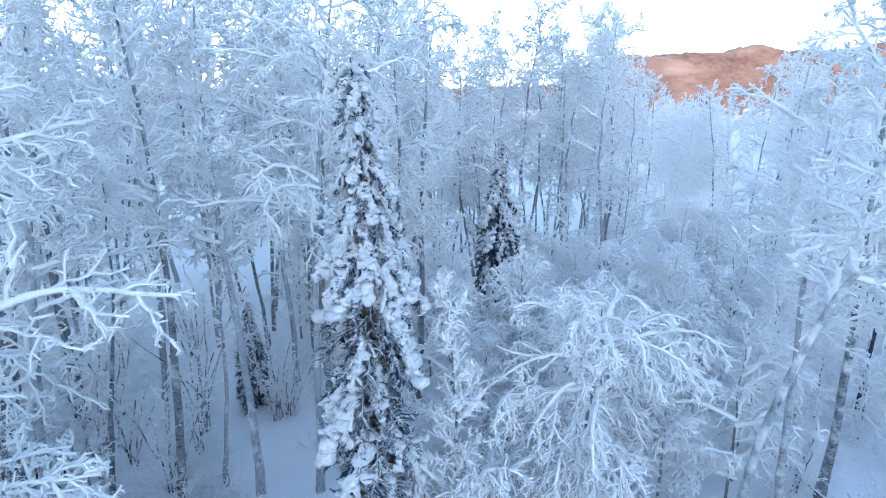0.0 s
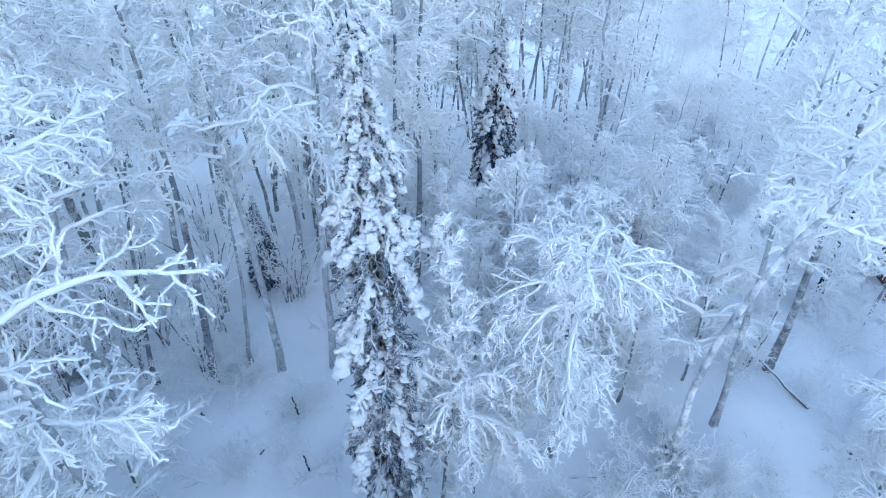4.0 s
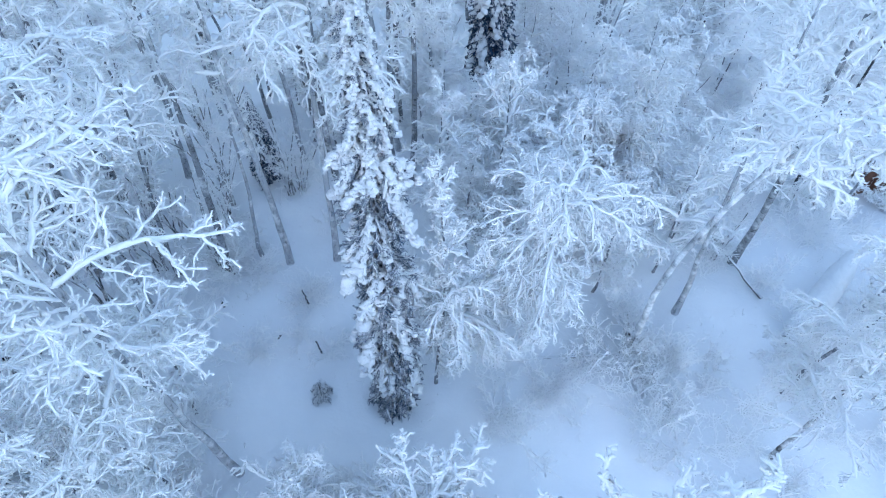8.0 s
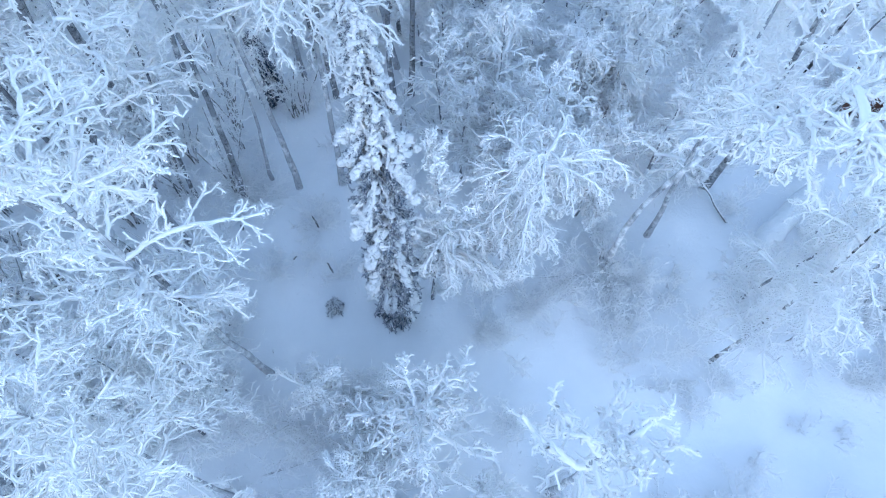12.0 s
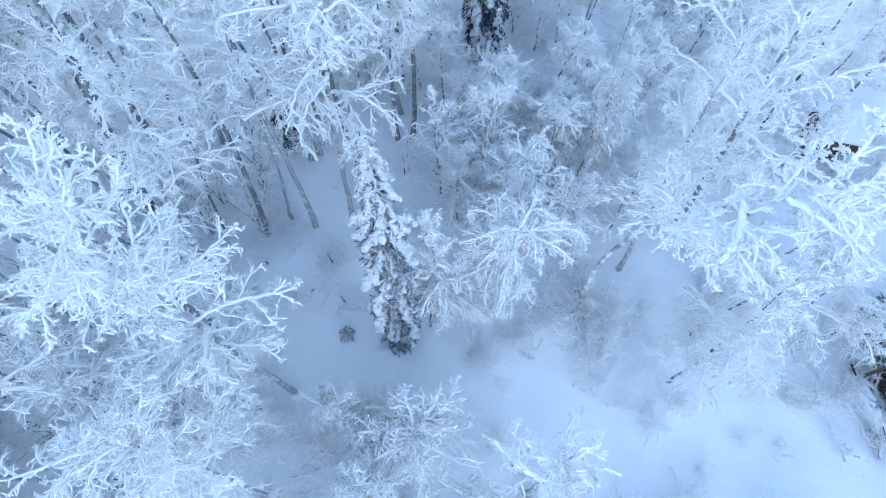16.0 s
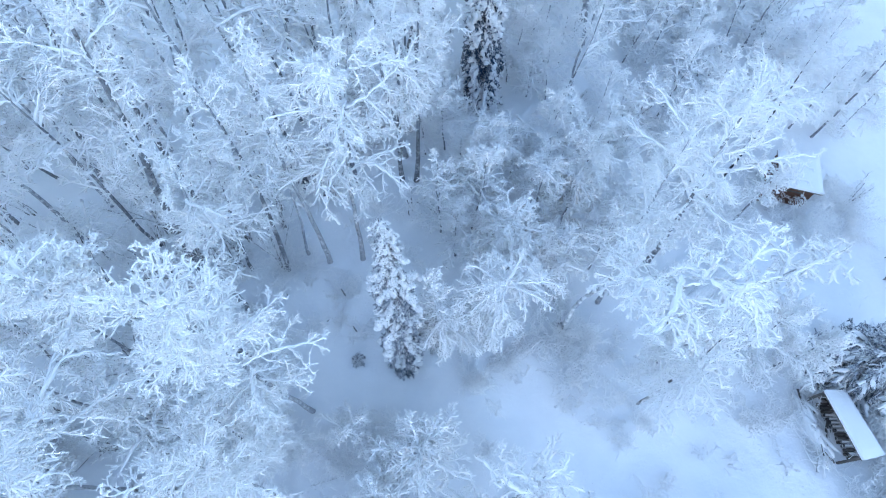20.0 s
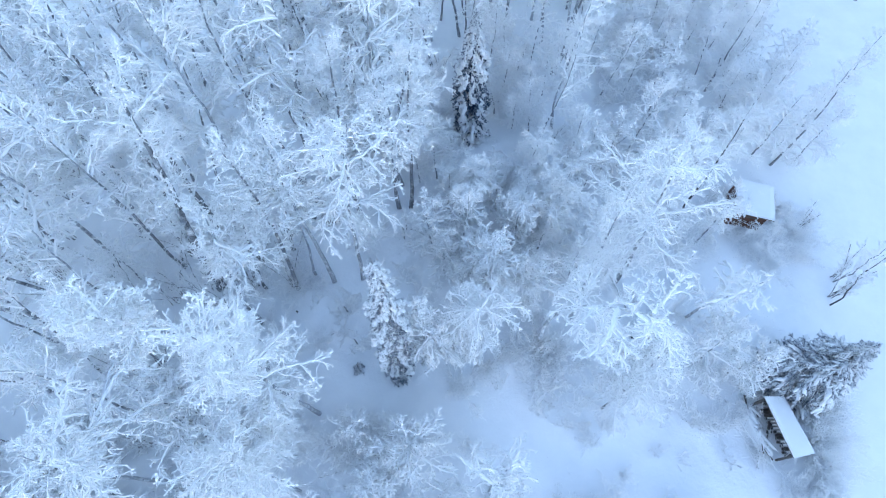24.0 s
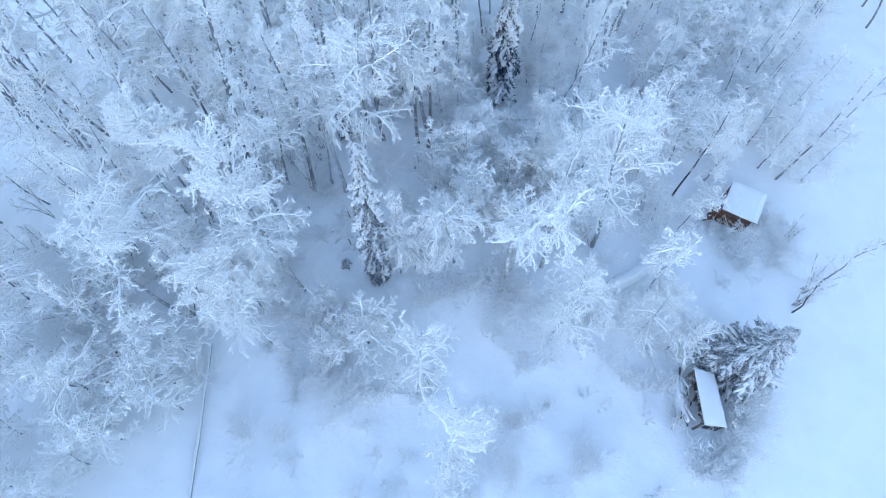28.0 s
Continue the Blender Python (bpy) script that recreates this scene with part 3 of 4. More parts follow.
    tree("birch_tree", 8.6, 14.2, 4.4, (0.1, -0.2), 84, "low bushy birch thick with pale rime", girth=0.05, start=0.2, spread=1.6, limbs=22, droop=0.2, bark=GREY, frost=1.15)
    # right side
    tree("aspen_tree", 6.1, 9.8, 12.6, (1.7, -3.8), 335, "aspen whose top bends over with thick curling frosted branches", girth=0.105, start=0.6, spread=2.15, limbs=15, subs=8, twigs=6, wiggle=0.34, frost=1.3, droop=0.12, tip=0.85, opening=1.2, curve=2.6, bark=RIMED_BARK)
    tree("aspen_tree", 7.95, 11.2, 11.2, (-0.2, 0.3), 35, "slim leaning aspen with forked frosted top", girth=0.10, start=0.5, spread=1.6, limbs=16, wiggle=0.28)
    tree("aspen_tree", 10.6, 13.4, 12.2, (-1.2, -1.2), 36, "tall grey aspen with a wide frosted crown", bark=GREY, girth=0.13, start=0.45, spread=3.0, limbs=28, wiggle=0.28, frost=1.1, tip=0.5)
    tree("aspen_tree", 9.15, 6.5, 8.6, (0.0, 0.1), 37, "grey aspen with long hanging rimed twigs", bark=WILLOW, girth=0.065, start=0.2, spread=1.9, limbs=34, droop=0.14, wiggle=0.3)
    tree("aspen_tree", 10.3, 8.4, 5.2, (0.3, -0.2), 38, "bushy frosted aspen beside a snowy log", bark=GREY, girth=0.07, start=0.15, spread=1.7, limbs=30, droop=0.12)
    tree("gnarled_aspen", 14.2, 11.45, 9.2, (-1.4, -2.4), 39, "thin aspen with open thick-rimed branches", girth=0.075, droop=0.12, start=0.3, spread=2.0, limbs=15, subs=5, twigs=4, twiglets=1, wiggle=0.42, frost=1.7)
    tree("aspen_tree", 14.6, 17.5, 9.2, (0.1, 0.3), 40, "thin dark-stemmed aspen with a light frosted top", bark=DARK, girth=0.075, start=0.55, spread=1.7, limbs=14)
    tree("birch_tree", 14.0, 8.9, 4.6, (0.0, 0.0), 41, "low frosted birch thicket", girth=0.05, start=0.2, spread=1.8, limbs=23, droop=0.1, bark=GREY)
    tree("birch_tree", 15.6, 8.4, 4.0, (0.1, 0.0), 42, "low frosted birch thicket", girth=0.05, start=0.2, spread=1.5, limbs=20, droop=0.1, bark=GREY)
    for i, (x, y, h, dx, dy) in enumerate(((22.2, 12.4, 7.5, 0.5, 0.3), (22.8, 13.8, 6.4, 0.9, 0.2))):
        tree("young_aspen", x, y, h, (dx, dy), 70 + i, "thin nearly bare dark aspen at the edge of the open field", bark=(DARK, GREY)[i % 2], girth=0.04, start=0.25, spread=0.7, limbs=20, subs=4, twigs=3, twiglets=1, frost=0.75, bend=3.0)
    for i, (x, y, h) in enumerate(((21.4, 21.8, 8.8), (23.6, 24.2, 9.0), (18.7, 28.2, 8.5), (16.9, 20.4, 6.0))):
        tree("young_aspen", x, y, h, (0.2, 0.2), 74 + i, "thin frosted aspen at the edge of the open field", bark=(GREY, ASPEN)[i % 2], girth=0.065, start=0.1, spread=1.0, limbs=26, subs=5, twigs=4, twiglets=2)
    tree("gnarled_aspen", 15.4, 15.9, 5.2, (0.2, 0.1), 66, "small rimed aspen before the brown outhouse", girth=0.05, start=0.35, spread=1.35, limbs=18, subs=7, twigs=5, droop=0.1, bark=GREY)
    # pair of trunks and crowns behind the spruce
    tree("aspen_tree", -1.6, 17.6, 11.8, (0.2, -2.0), 43, "dark-stemmed aspen with hanging frosted crown", bark=GREY, girth=0.12, start=0.5, spread=1.8, limbs=19, droop=0.1)
    tree("aspen_tree", -0.9, 17.7, 12.8, (0.9, -0.5), 44, "dark-stemmed aspen with hanging frosted crown", bark=GREY, girth=0.12, start=0.5, spread=1.9, limbs=19, droop=0.1)
    tree("aspen_tree", -3.9, 17.3, 12.2, (0.2, -0.4), 45, frosted, bark=GREY, girth=0.13, start=0.45, spread=2.0, limbs=19)
    # spruces
    spruce("spruce_tree", -0.9, 7.95, 11.2, 0.84, 150, 51, "tall narrow spruce heavily plastered with snow", (-0.3, 0.4), bare=0.02, taper=0.36, slope=0.42, snowy=0.74, skirt=18)
    spruce("spruce_tree", 2.5, 23.8, 9.0, 1.75, 104, 52, "dark narrow spruce with light snow", (0.0, 0.0), bare=0.06, taper=0.75, snowy=0.6, slope=0.5, coat=NEEDLES_DARK)
    spruce("spruce_tree", 18.75, 8.1, 6.2, 2.3, 120, 53, "broad dark spruce with frosted boughs beside a woodshed", (0.2, 0.0), bare=0.04, taper=0.75, snowy=0.85, slope=0.1, coat=NEEDLES_RIMED, lumps=False)
    spruce("spruce_tree", -6.5, 17.1, 3.8, 0.8, 46, 54, "small dark spruce under the aspens", bare=0.03, taper=0.7, snowy=0.75, slope=0.4, coat=NEEDLES_DARK, lumps=False)
    spruce("spruce_seedling", -3.0, 8.0, 0.62, 0.30, 16, 55, "tiny snow-capped spruce seedling in the snow", bare=0.05, taper=0.6, snowy=0.8, lumps=False)


build_near_trees()


def build_fill():
    """The wood behind and beside: repeats of some trees, thinner to the right."""
    masters = []
    rng = np.random.default_rng(5)
    for i in range(7):
        r = tree("aspen_tree", 0, 0, (13.0, 14.2, 12.2, 14.6, 11.0, 12.6, 9.5)[i], (rng.normal() * 0.7, rng.normal() * 0.7), 100 + i,
                 "frosted aspen in the dense wood", bark=(GREY, ASPEN, ASPEN, GREY, GREY, ASPEN, GREY)[i], each_limb=False, girth=(0.09, 0.11, 0.075, 0.09, 0.07, 0.085, 0.06)[i],
                 start=(0.38, 0.42, 0.32, 0.45, 0.28, 0.38, 0.22)[i], spread=(2.0, 2.3, 1.8, 2.2, 1.7, 2.1, 1.5)[i], limbs=21, subs=7, twigs=6, twiglets=0, frost=1.25, droop=(0.08, 0.05, 0.14, 0.06, 0.12, 0.16, 0.1)[i],
                 group="frosted wood", coat=FROST_PATCHY, light=True, wiggle=0.28, sides=6, bend=2.0)
        masters.append(r)
    low = []
    for i in range(4):
        r = tree("birch_tree", 0, 0, (5.0, 4.2, 6.0, 3.0)[i], (0.3, 0.1), 120 + i, "low frosted birch in the undergrowth", bark=GREY, each_limb=False,
                 girth=0.045, start=0.15, spread=(1.7, 1.5, 1.6, 1.3)[i], limbs=20, subs=6, twigs=6, twiglets=0, droop=0.17, frost=1.25, group="frosted undergrowth", light=True, wiggle=0.28, sides=5)
        low.append(r)
    taken = [(o.location.x, o.location.y) for o in scene.objects if o.parent is None and o.type == "EMPTY" and o not in masters and o not in low]
    first = {m: p for m, p in zip(masters + low, ((-13.0, 13.2), (-9.6, 17.0), (-14.5, 10.2), (-8.0, 20.0), (-12.2, 18.6), (-16.0, 15.4), (-5.2, 19.8),
                                                  (7.9, 18.6), (-9.9, 14.2), (12.5, 22.5), (-10.6, 16.2)))}
    for m, (x, y) in first.items():
        m.location = (x, y, on_ground(x, y, 0.06))
        taken.append((x, y))

    def put(master, x, y, size):
        copy_thing(master, pose(x, y, on_ground(x, y, 0.06), rng.normal() * 1.5, rng.normal() * 1.5, rng.uniform(0, 360)) @ Matrix.Scale(size, 4))
        taken.append((x, y))

    def free(x, y, gap):
        if gap > 0.0 and 0.9 < x < 5.6 and 18.6 < y < 24.6:
            return False  # the dark spruce stands clear
        return all((x - a) ** 2 + (y - b) ** 2 > gap * gap for a, b in taken)

    # tall tops against the sky
    for x, y, size in ((5.2, 34.0, 1.3), (7.5, 39.0, 1.3), (12.5, 36.0, 1.0), (17.2, 35.0, 0.92), (3.2, 41.0, 1.35), (21.0, 41.0, 0.95), (9.6, 33.0, 1.1), (15.0, 41.0, 1.02)):
        put(masters[int(rng.integers(3))], x, y, size)
    # low growth round the feet of the trees behind the dark spruce
    for k, (x, y) in enumerate(((4.4, 26.4), (6.0, 25.2), (3.6, 28.0), (5.6, 28.6), (7.4, 27.2), (4.9, 30.6), (6.8, 30.2), (5.2, 24.0))):
        put(low[k % 4], x, y, 0.9 + 0.05 * (k % 4))
    # dense wood on the left and behind
    for x0, x1, y0, y1, n, gap, size, kinds in (
            (-30, -9.5, 9, 30, 46, 1.5, 1.08, masters), (-9.5, -1.5, 17.0, 30, 20, 1.4, 1.1, masters), (-1.5, 12, 22, 33, 13, 1.7, 0.95, masters),
            # rows from y -22: mostly unseen trees, added to shade the snow
            (-24, -12.5, 4, 9, 9, 1.8, 0.95, [masters[2], masters[4], masters[6]]), (-30, -12.5, -22, 4, 26, 1.8, 1.25, low), (-11, -3, -22, -8, 8, 2.2, 0.9, masters), (-16, -8, -8, 1, 10, 1.5, 1.0, low), (-34, -2, 30, 48, 28, 1.8, 1.12, masters), (-2, 18, 33, 48, 30, 1.7, 1.12, masters), (18, 36, 38, 54, 16, 2.0, 1.05, masters),
            (0, 9, 12, 26, 15, 1.1, 1.0, low), (-24, -9, 10.5, 28, 13, 0.9, 1.0, low), (10, 23, 20.5, 40, 50, 1.2, 1.0, low),
            (9, 14, 15, 22, 7, 1.2, 1.0, low), (-16, -6, -3, 8, 12, 1.2, 1.0, low), (-7, 1, 19, 26, 9, 1.0, 1.0, low)):
        made = tries = 0
        while made < n and tries < 4000:
            tries += 1
            x, y = rng.uniform(x0, x1), rng.uniform(y0, y1)
            if y > 22 and abs(x / y - 0.45) < 0.12 and kinds is masters:
                continue  # lower trees towards the valley
            if free(x, y, gap):
                put(kinds[int(rng.integers(len(kinds)))], x, y, size * rng.uniform(0.85, 1.1))
                made += 1


build_fill()


def build_far_woods():
    """Distant frosted woods as joined stuff, in a near and a sunlit far belt."""
    rng = np.random.default_rng(9)
    kinds = []
    for i in range(4):
        trunk, (lp, lr), tw = deciduous(rng, 11.5, (rng.normal() * 0.4, rng.normal() * 0.4), girth=0.14, start=0.3, spread=2.2, limbs=12, subs=4, twigs=3, twiglets=0, frost=2.4, droop=0.06, sides=4, light=True)
        kinds.append([trunk, tubes(lp[:, ::2], lr[:, ::2], 3)] + [tw[0], tw[1]])
    thin = []
    for i in range(3):
        trunk, (lp, lr), tw = deciduous(rng, 11.0, (0, 0), girth=0.2, start=0.2, spread=2.3, limbs=10, subs=3, twigs=1, twiglets=0, frost=6.0, sides=4, light=True)
        tip, tip_r, _ = shoots(rng, lp, 4, (0.2, 1.0), 0.9, 0.9, 0.2, 0.0, 2, 0.16, 0.08)
        thin.append([trunk, tubes(lp[:, ::4], lr[:, ::4], 3), tubes(tip, tip_r, 3)])

    def belt(name, label, choices, count, y0, y1, wide, low=0):
        pieces = []
        for i in range(count + low):
            y = y0 + (y1 - y0) * rng.random()
            x = rng.uniform(-1, 1) * wide * y
            if i >= count:
                x = y * rng.uniform(0.375, 0.495)
            a, s = rng.uniform(0, 6.28), rng.uniform(0.75, 1.2)
            if y < 150 and abs(x / y - 0.435) < 0.06:
                s *= 0.88 if y < 85 else 0.75  # lower growth towards the valley
            rot = np.array([[math.cos(a), -math.sin(a), 0], [math.sin(a), math.cos(a), 0], [0, 0, 1]]) * s
            for v, f in choices[int(rng.integers(len(choices)))]:
                pieces.append((v @ rot.T + np.array([x, y, on_ground(x, y)]), f))
        tagged(piece(name, mesh_of(name, pieces), FROST), label, "woods", kind="stuff")

    belt("far_woods", "pale frosted woods beyond the near trees", kinds, 175, 47, 135, 0.95, 130)
    belt("distant_woods", "distant frosted woods reaching the valley", thin, 560, 110, 620, 0.9)


build_far_woods()


# ---- undergrowth, logs, small things ----
def build_shrubs():
    rng = np.random.default_rng(31)
    masters = []
    for i in range(6):
        stems, twigs = shrub_mesh(rng, (1.3, 0.9, 1.8, 0.65, 1.1, 2.1)[i], (9, 6, 10, 6, 8, 8)[i], (9, 7, 10, 6, 8, 10)[i], (1.3, 1.2, 1.2, 1.0, 1.0, 1.1)[i])
        root = new("frosted_shrub")
        tagged(root, ("bushy shrub furred with white frost", "small twiggy shrub poking through snow", "tall frosted shrub with many stems",
                      "tiny brownish twigs poking through snow", "thin dark-stemmed shrub with light frost", "tall thin frosted shrub")[i], "shrub", "frosted shrubs")
        piece("stem_clump", mesh_of("stem_clump", [stems]), (FROST_PATCHY, FROST_THIN)[i in (1, 3, 4)], root)
        piece("crown", mesh_of("crown", twigs), (FROST, FROST_THIN)[i in (3,)], root)
        masters.append(root)
    used = set()

    def put(i, x, y, size=1.0):
        m = pose(x, y, on_ground(x, y, 0.03), 0, 0, rng.uniform(0, 360))
        if i in used:
            copy_thing(masters[i], m)
        else:
            used.add(i)
            masters[i].matrix_basis = m

    for i, x, y in ((0, -5.3, 9.0), (0, 1.7, 7.5), (1, 6.9, 7.9), (4, 7.5, 6.8), (0, 11.4, 12.6), (2, 13.6, 14.6), (0, 5.8, 9.5), (2, 12.4, 9.8), (1, 8.1, 4.9),
                    (4, -3.9, 10.9), (4, -3.2, 9.3), (2, -6.3, 12.1), (5, -6.9, 12.6), (2, 10.2, 13.7), (1, 9.8, 3.4), (3, 12.6, 4.3), (4, -9.2, 11.4), (4, -8.7, 12.3),
                    (0, 17.6, 2.6), (0, 18.6, 2.9), (2, 19.2, 5.4), (0, 19.0, 3.9), (2, 18.7, 3.4), (5, 19.6, 4.6), (2, 19.9, 7.6), (5, 19.3, 6.6), (0, 20.2, 5.8), (2, 18.3, 3.0), (2, 19.1, 4.4), (5, 19.7, 5.6), (2, 20.0, 6.6), (0, 18.0, 16.2), (2, 19.0, 15.9),
                    (0, 21.2, 15.8), (2, 22.0, 16.6), (4, 21.7, 17.5), (5, 16.3, 7.3), (0, 4.6, 8.7), (1, 3.6, 8.4), (3, 4.1, 7.4), (3, 6.1, 6.3)):
        put(i, x, y)
    for x0, x1, y0, y1, n, kinds in ((-9, 0, 8.5, 15, 22, (1, 3, 4)), (2, 16, 5.5, 13, 24, (1, 3, 0, 4)), (11, 22, 12, 21, 26, (0, 1, 4, 5)), (-10, 3, -3, 5, 16, (0, 1, 2, 3)),
                                     (3, 16, -4, 4, 30, (1, 3, 4, 0)), (-20, -7, 9, 26, 12, (4, 4, 5)), (-7, 10, 14, 26, 12, (4, 2, 4, 5)), (12, 24, 20, 36, 14, (0, 2, 5)), (-19, -8, -4, 9.5, 30, (2, 5, 4)), (-9, -5.5, 3, 7, 6, (2, 5)),
                                     (-4.5, 0.5, 0.5, 5.2, 14, (2, 5, 4, 0)), (2, 16, 1.5, 9.5, 44, (0, 1, 4, 1, 3)), (15, 21, 0, 3, 12, (0, 1, 2)), (-4, 9, -7, 0, 16, (0, 1, 3))):
        for _ in range(n):
            x, y = rng.uniform(x0, x1), rng.uniform(y0, y1)
            if trail_distance(x, y) > 0.9:
                put(kinds[int(rng.integers(len(kinds)))], x, y)


def stem_clump(x, y, count, height, seed):
    """A clump of dark leaning stems, each a part, with frosted side shoots."""
    rng = np.random.default_rng(seed)
    root = new("willow_clump")
    root.location = (x, y, on_ground(x, y, 0.05))
    tagged(root, "clump of dark leaning willow stems with frosted twigs", "willow", "willow clumps")
    for _ in range(count):
        h = height * rng.uniform(0.5, 1.1)
        foot = rng.normal(size=2) * 0.1
        tilt = rng.normal(size=2) * 0.22 * h
        s = np.linspace(0, 1, 8)
        line = np.stack([foot[0] + tilt[0] * s ** 1.4, foot[1] + tilt[1] * s ** 1.4, h * s], -1)[None]
        line[0, 1:, :2] += rng.normal(size=(7, 2)) * 0.02
        stem = piece("stem", mesh_of("stem", [tubes(line, np.linspace(0.026, 0.014, 8)[None], 6)]), WILLOW, root)
        tp, tr, tl = shoots(rng, line, 9, (0.3, 1.0), h * 0.16, 0.8, 0.3, 0.03, 4, 0.022, 0.016)
        gp, gr, _ = shoots(rng, tp, 4, (0.15, 1.0), 0.16, 0.8, 0.3, 0.0, 3, 0.019, 0.012)
        piece("crown", mesh_of("crown", [tubes(tp, tr, 3), tubes(gp, gr, 3)]), FROST, stem)


def build_clumps():
    for i, (x, y, n, h) in enumerate(((-6.85, 12.4, 7, 4.2), (-8.9, 12.3, 5, 3.2), (-7.5, 15.5, 6, 4.5), (-10.2, 10.9, 6, 3.6), (-9.6, 13.6, 6, 4.0), (-11.8, 11.6, 6, 3.8), (10.1, 13.6, 4, 2.2), (-5.4, 16.2, 6, 3.8),
                                      (-12.6, 14.0, 6, 4.2), (-1.1, 15.7, 3, 2.4), (0.3, 15.6, 4, 2.6), (6.0, 9.65, 6, 1.6), (21.9, 17.2, 5, 2.4), (22.3, 12.9, 7, 3.2), (22.8, 14.0, 6, 2.8), (-8.1, 16.8, 7, 4.6))):
        stem_clump(x, y, n, h, 200 + i)
    rng = np.random.default_rng(77)
    for i in range(26):
        x, y = (rng.uniform(-22, -7), rng.uniform(11, 28)) if i < 13 else (rng.uniform(-7, 9), rng.uniform(16, 30)) if i < 20 else (rng.uniform(10, 22), rng.uniform(19, 30))
        stem_clump(x, y, int(rng.integers(3, 7)), rng.uniform(1.8, 3.4), 230 + i)
    for i in range(46):
        stem_clump(rng.uniform(-21, -8.5), rng.uniform(-3, 15), int(rng.integers(3, 6)), rng.uniform(1.6, 3.8), 270 + i)


def build_stalks():
    """Dry grass and twig ends that stick out of the snow."""
    rng = np.random.default_rng(32)
    n = 20000
    x, y = rng.uniform(-12, 21, n), rng.uniform(-6, 22, n)
    clump = swell(x, y, 3.0, 41) + 0.7 * rng.normal(size=n)
    keep = (trail_distance(x, y) > 0.8) & (clump > 0.45)
    x, y = x[keep], y[keep]
    n = len(x)
    base = np.stack([x, y, ground_height(x, y) - 0.03], -1)
    d = unit(np.stack([rng.normal(size=n) * 0.6, rng.normal(size=n) * 0.6, np.ones(n)], -1))
    length = rng.uniform(0.08, 0.34, (n, 1))
    pts = np.stack([base, base + d * length * 0.6, base + unit(d + rng.normal(size=d.shape) * 0.25) * length], 1)
    rad = np.linspace(0.009, 0.005, 3)[None] * rng.uniform(0.6, 1.5, (n, 1))
    tagged(piece("dry_stalks", mesh_of("dry_stalks", [tubes(pts, rad, 3)]), FROST_THIN), "dry dark stalks poking out of the snow", "stalks", kind="stuff")


def log(name, a, b, r0, r1, label, mat, snow=True, seed=1, stubs=3, cap_size=1.0):
    """A fallen trunk between two points, with a ridge of snow on it."""
    rng = np.random.default_rng(seed)
    a, b = np.array(a, float), np.array(b, float)
    q = 10
    s = np.linspace(0, 1, q)[:, None]
    line = a + (b - a) * s + rng.normal(size=(q, 3)) * 0.012
    root = new(name)
    root.location = a
    tagged(root, label, "log", "fallen logs")
    local = (line - a)[None]
    rad = (np.linspace(r0, r1, q) * rng.uniform(0.92, 1.08, q))[None]
    ends = [tubes(np.stack([local[0, 0], local[0, 0] + 1e-3 * (a - b)])[None], np.array([[r0, 0.004]]), 8)]
    piece("stem", mesh_of("stem", [tubes(local, rad, 8)] + ends), mat, root)
    if stubs:
        sp, sr, _ = shoots(rng, local, stubs, (0.2, 0.95), 0.3, 0.9, 0.1, 0.0, 3, 0.02, 0.01)
        for i in range(stubs):
            piece("branch_stub", mesh_of("branch_stub", [tubes(sp[i:i + 1], sr[i:i + 1], 4)]), FROST_THIN, root)
    if snow:
        cap = local.copy()
        cap[..., 2] += rad * (0.75 if cap_size == 1.0 else 0.25)
        piece("snow_cap", mesh_of("snow_cap", [tubes(cap, cap_size * rad * rng.uniform(0.85, 1.1, rad.shape) * np.sin(np.linspace(0.25, 2.9, q))[None] ** 0.4, 8)]), SNOW_LOAD, root, "ridge of fresh white snow")


def g(x, y, up=0.0):
    return (x, y, float(ground_height(x, y)) + up)


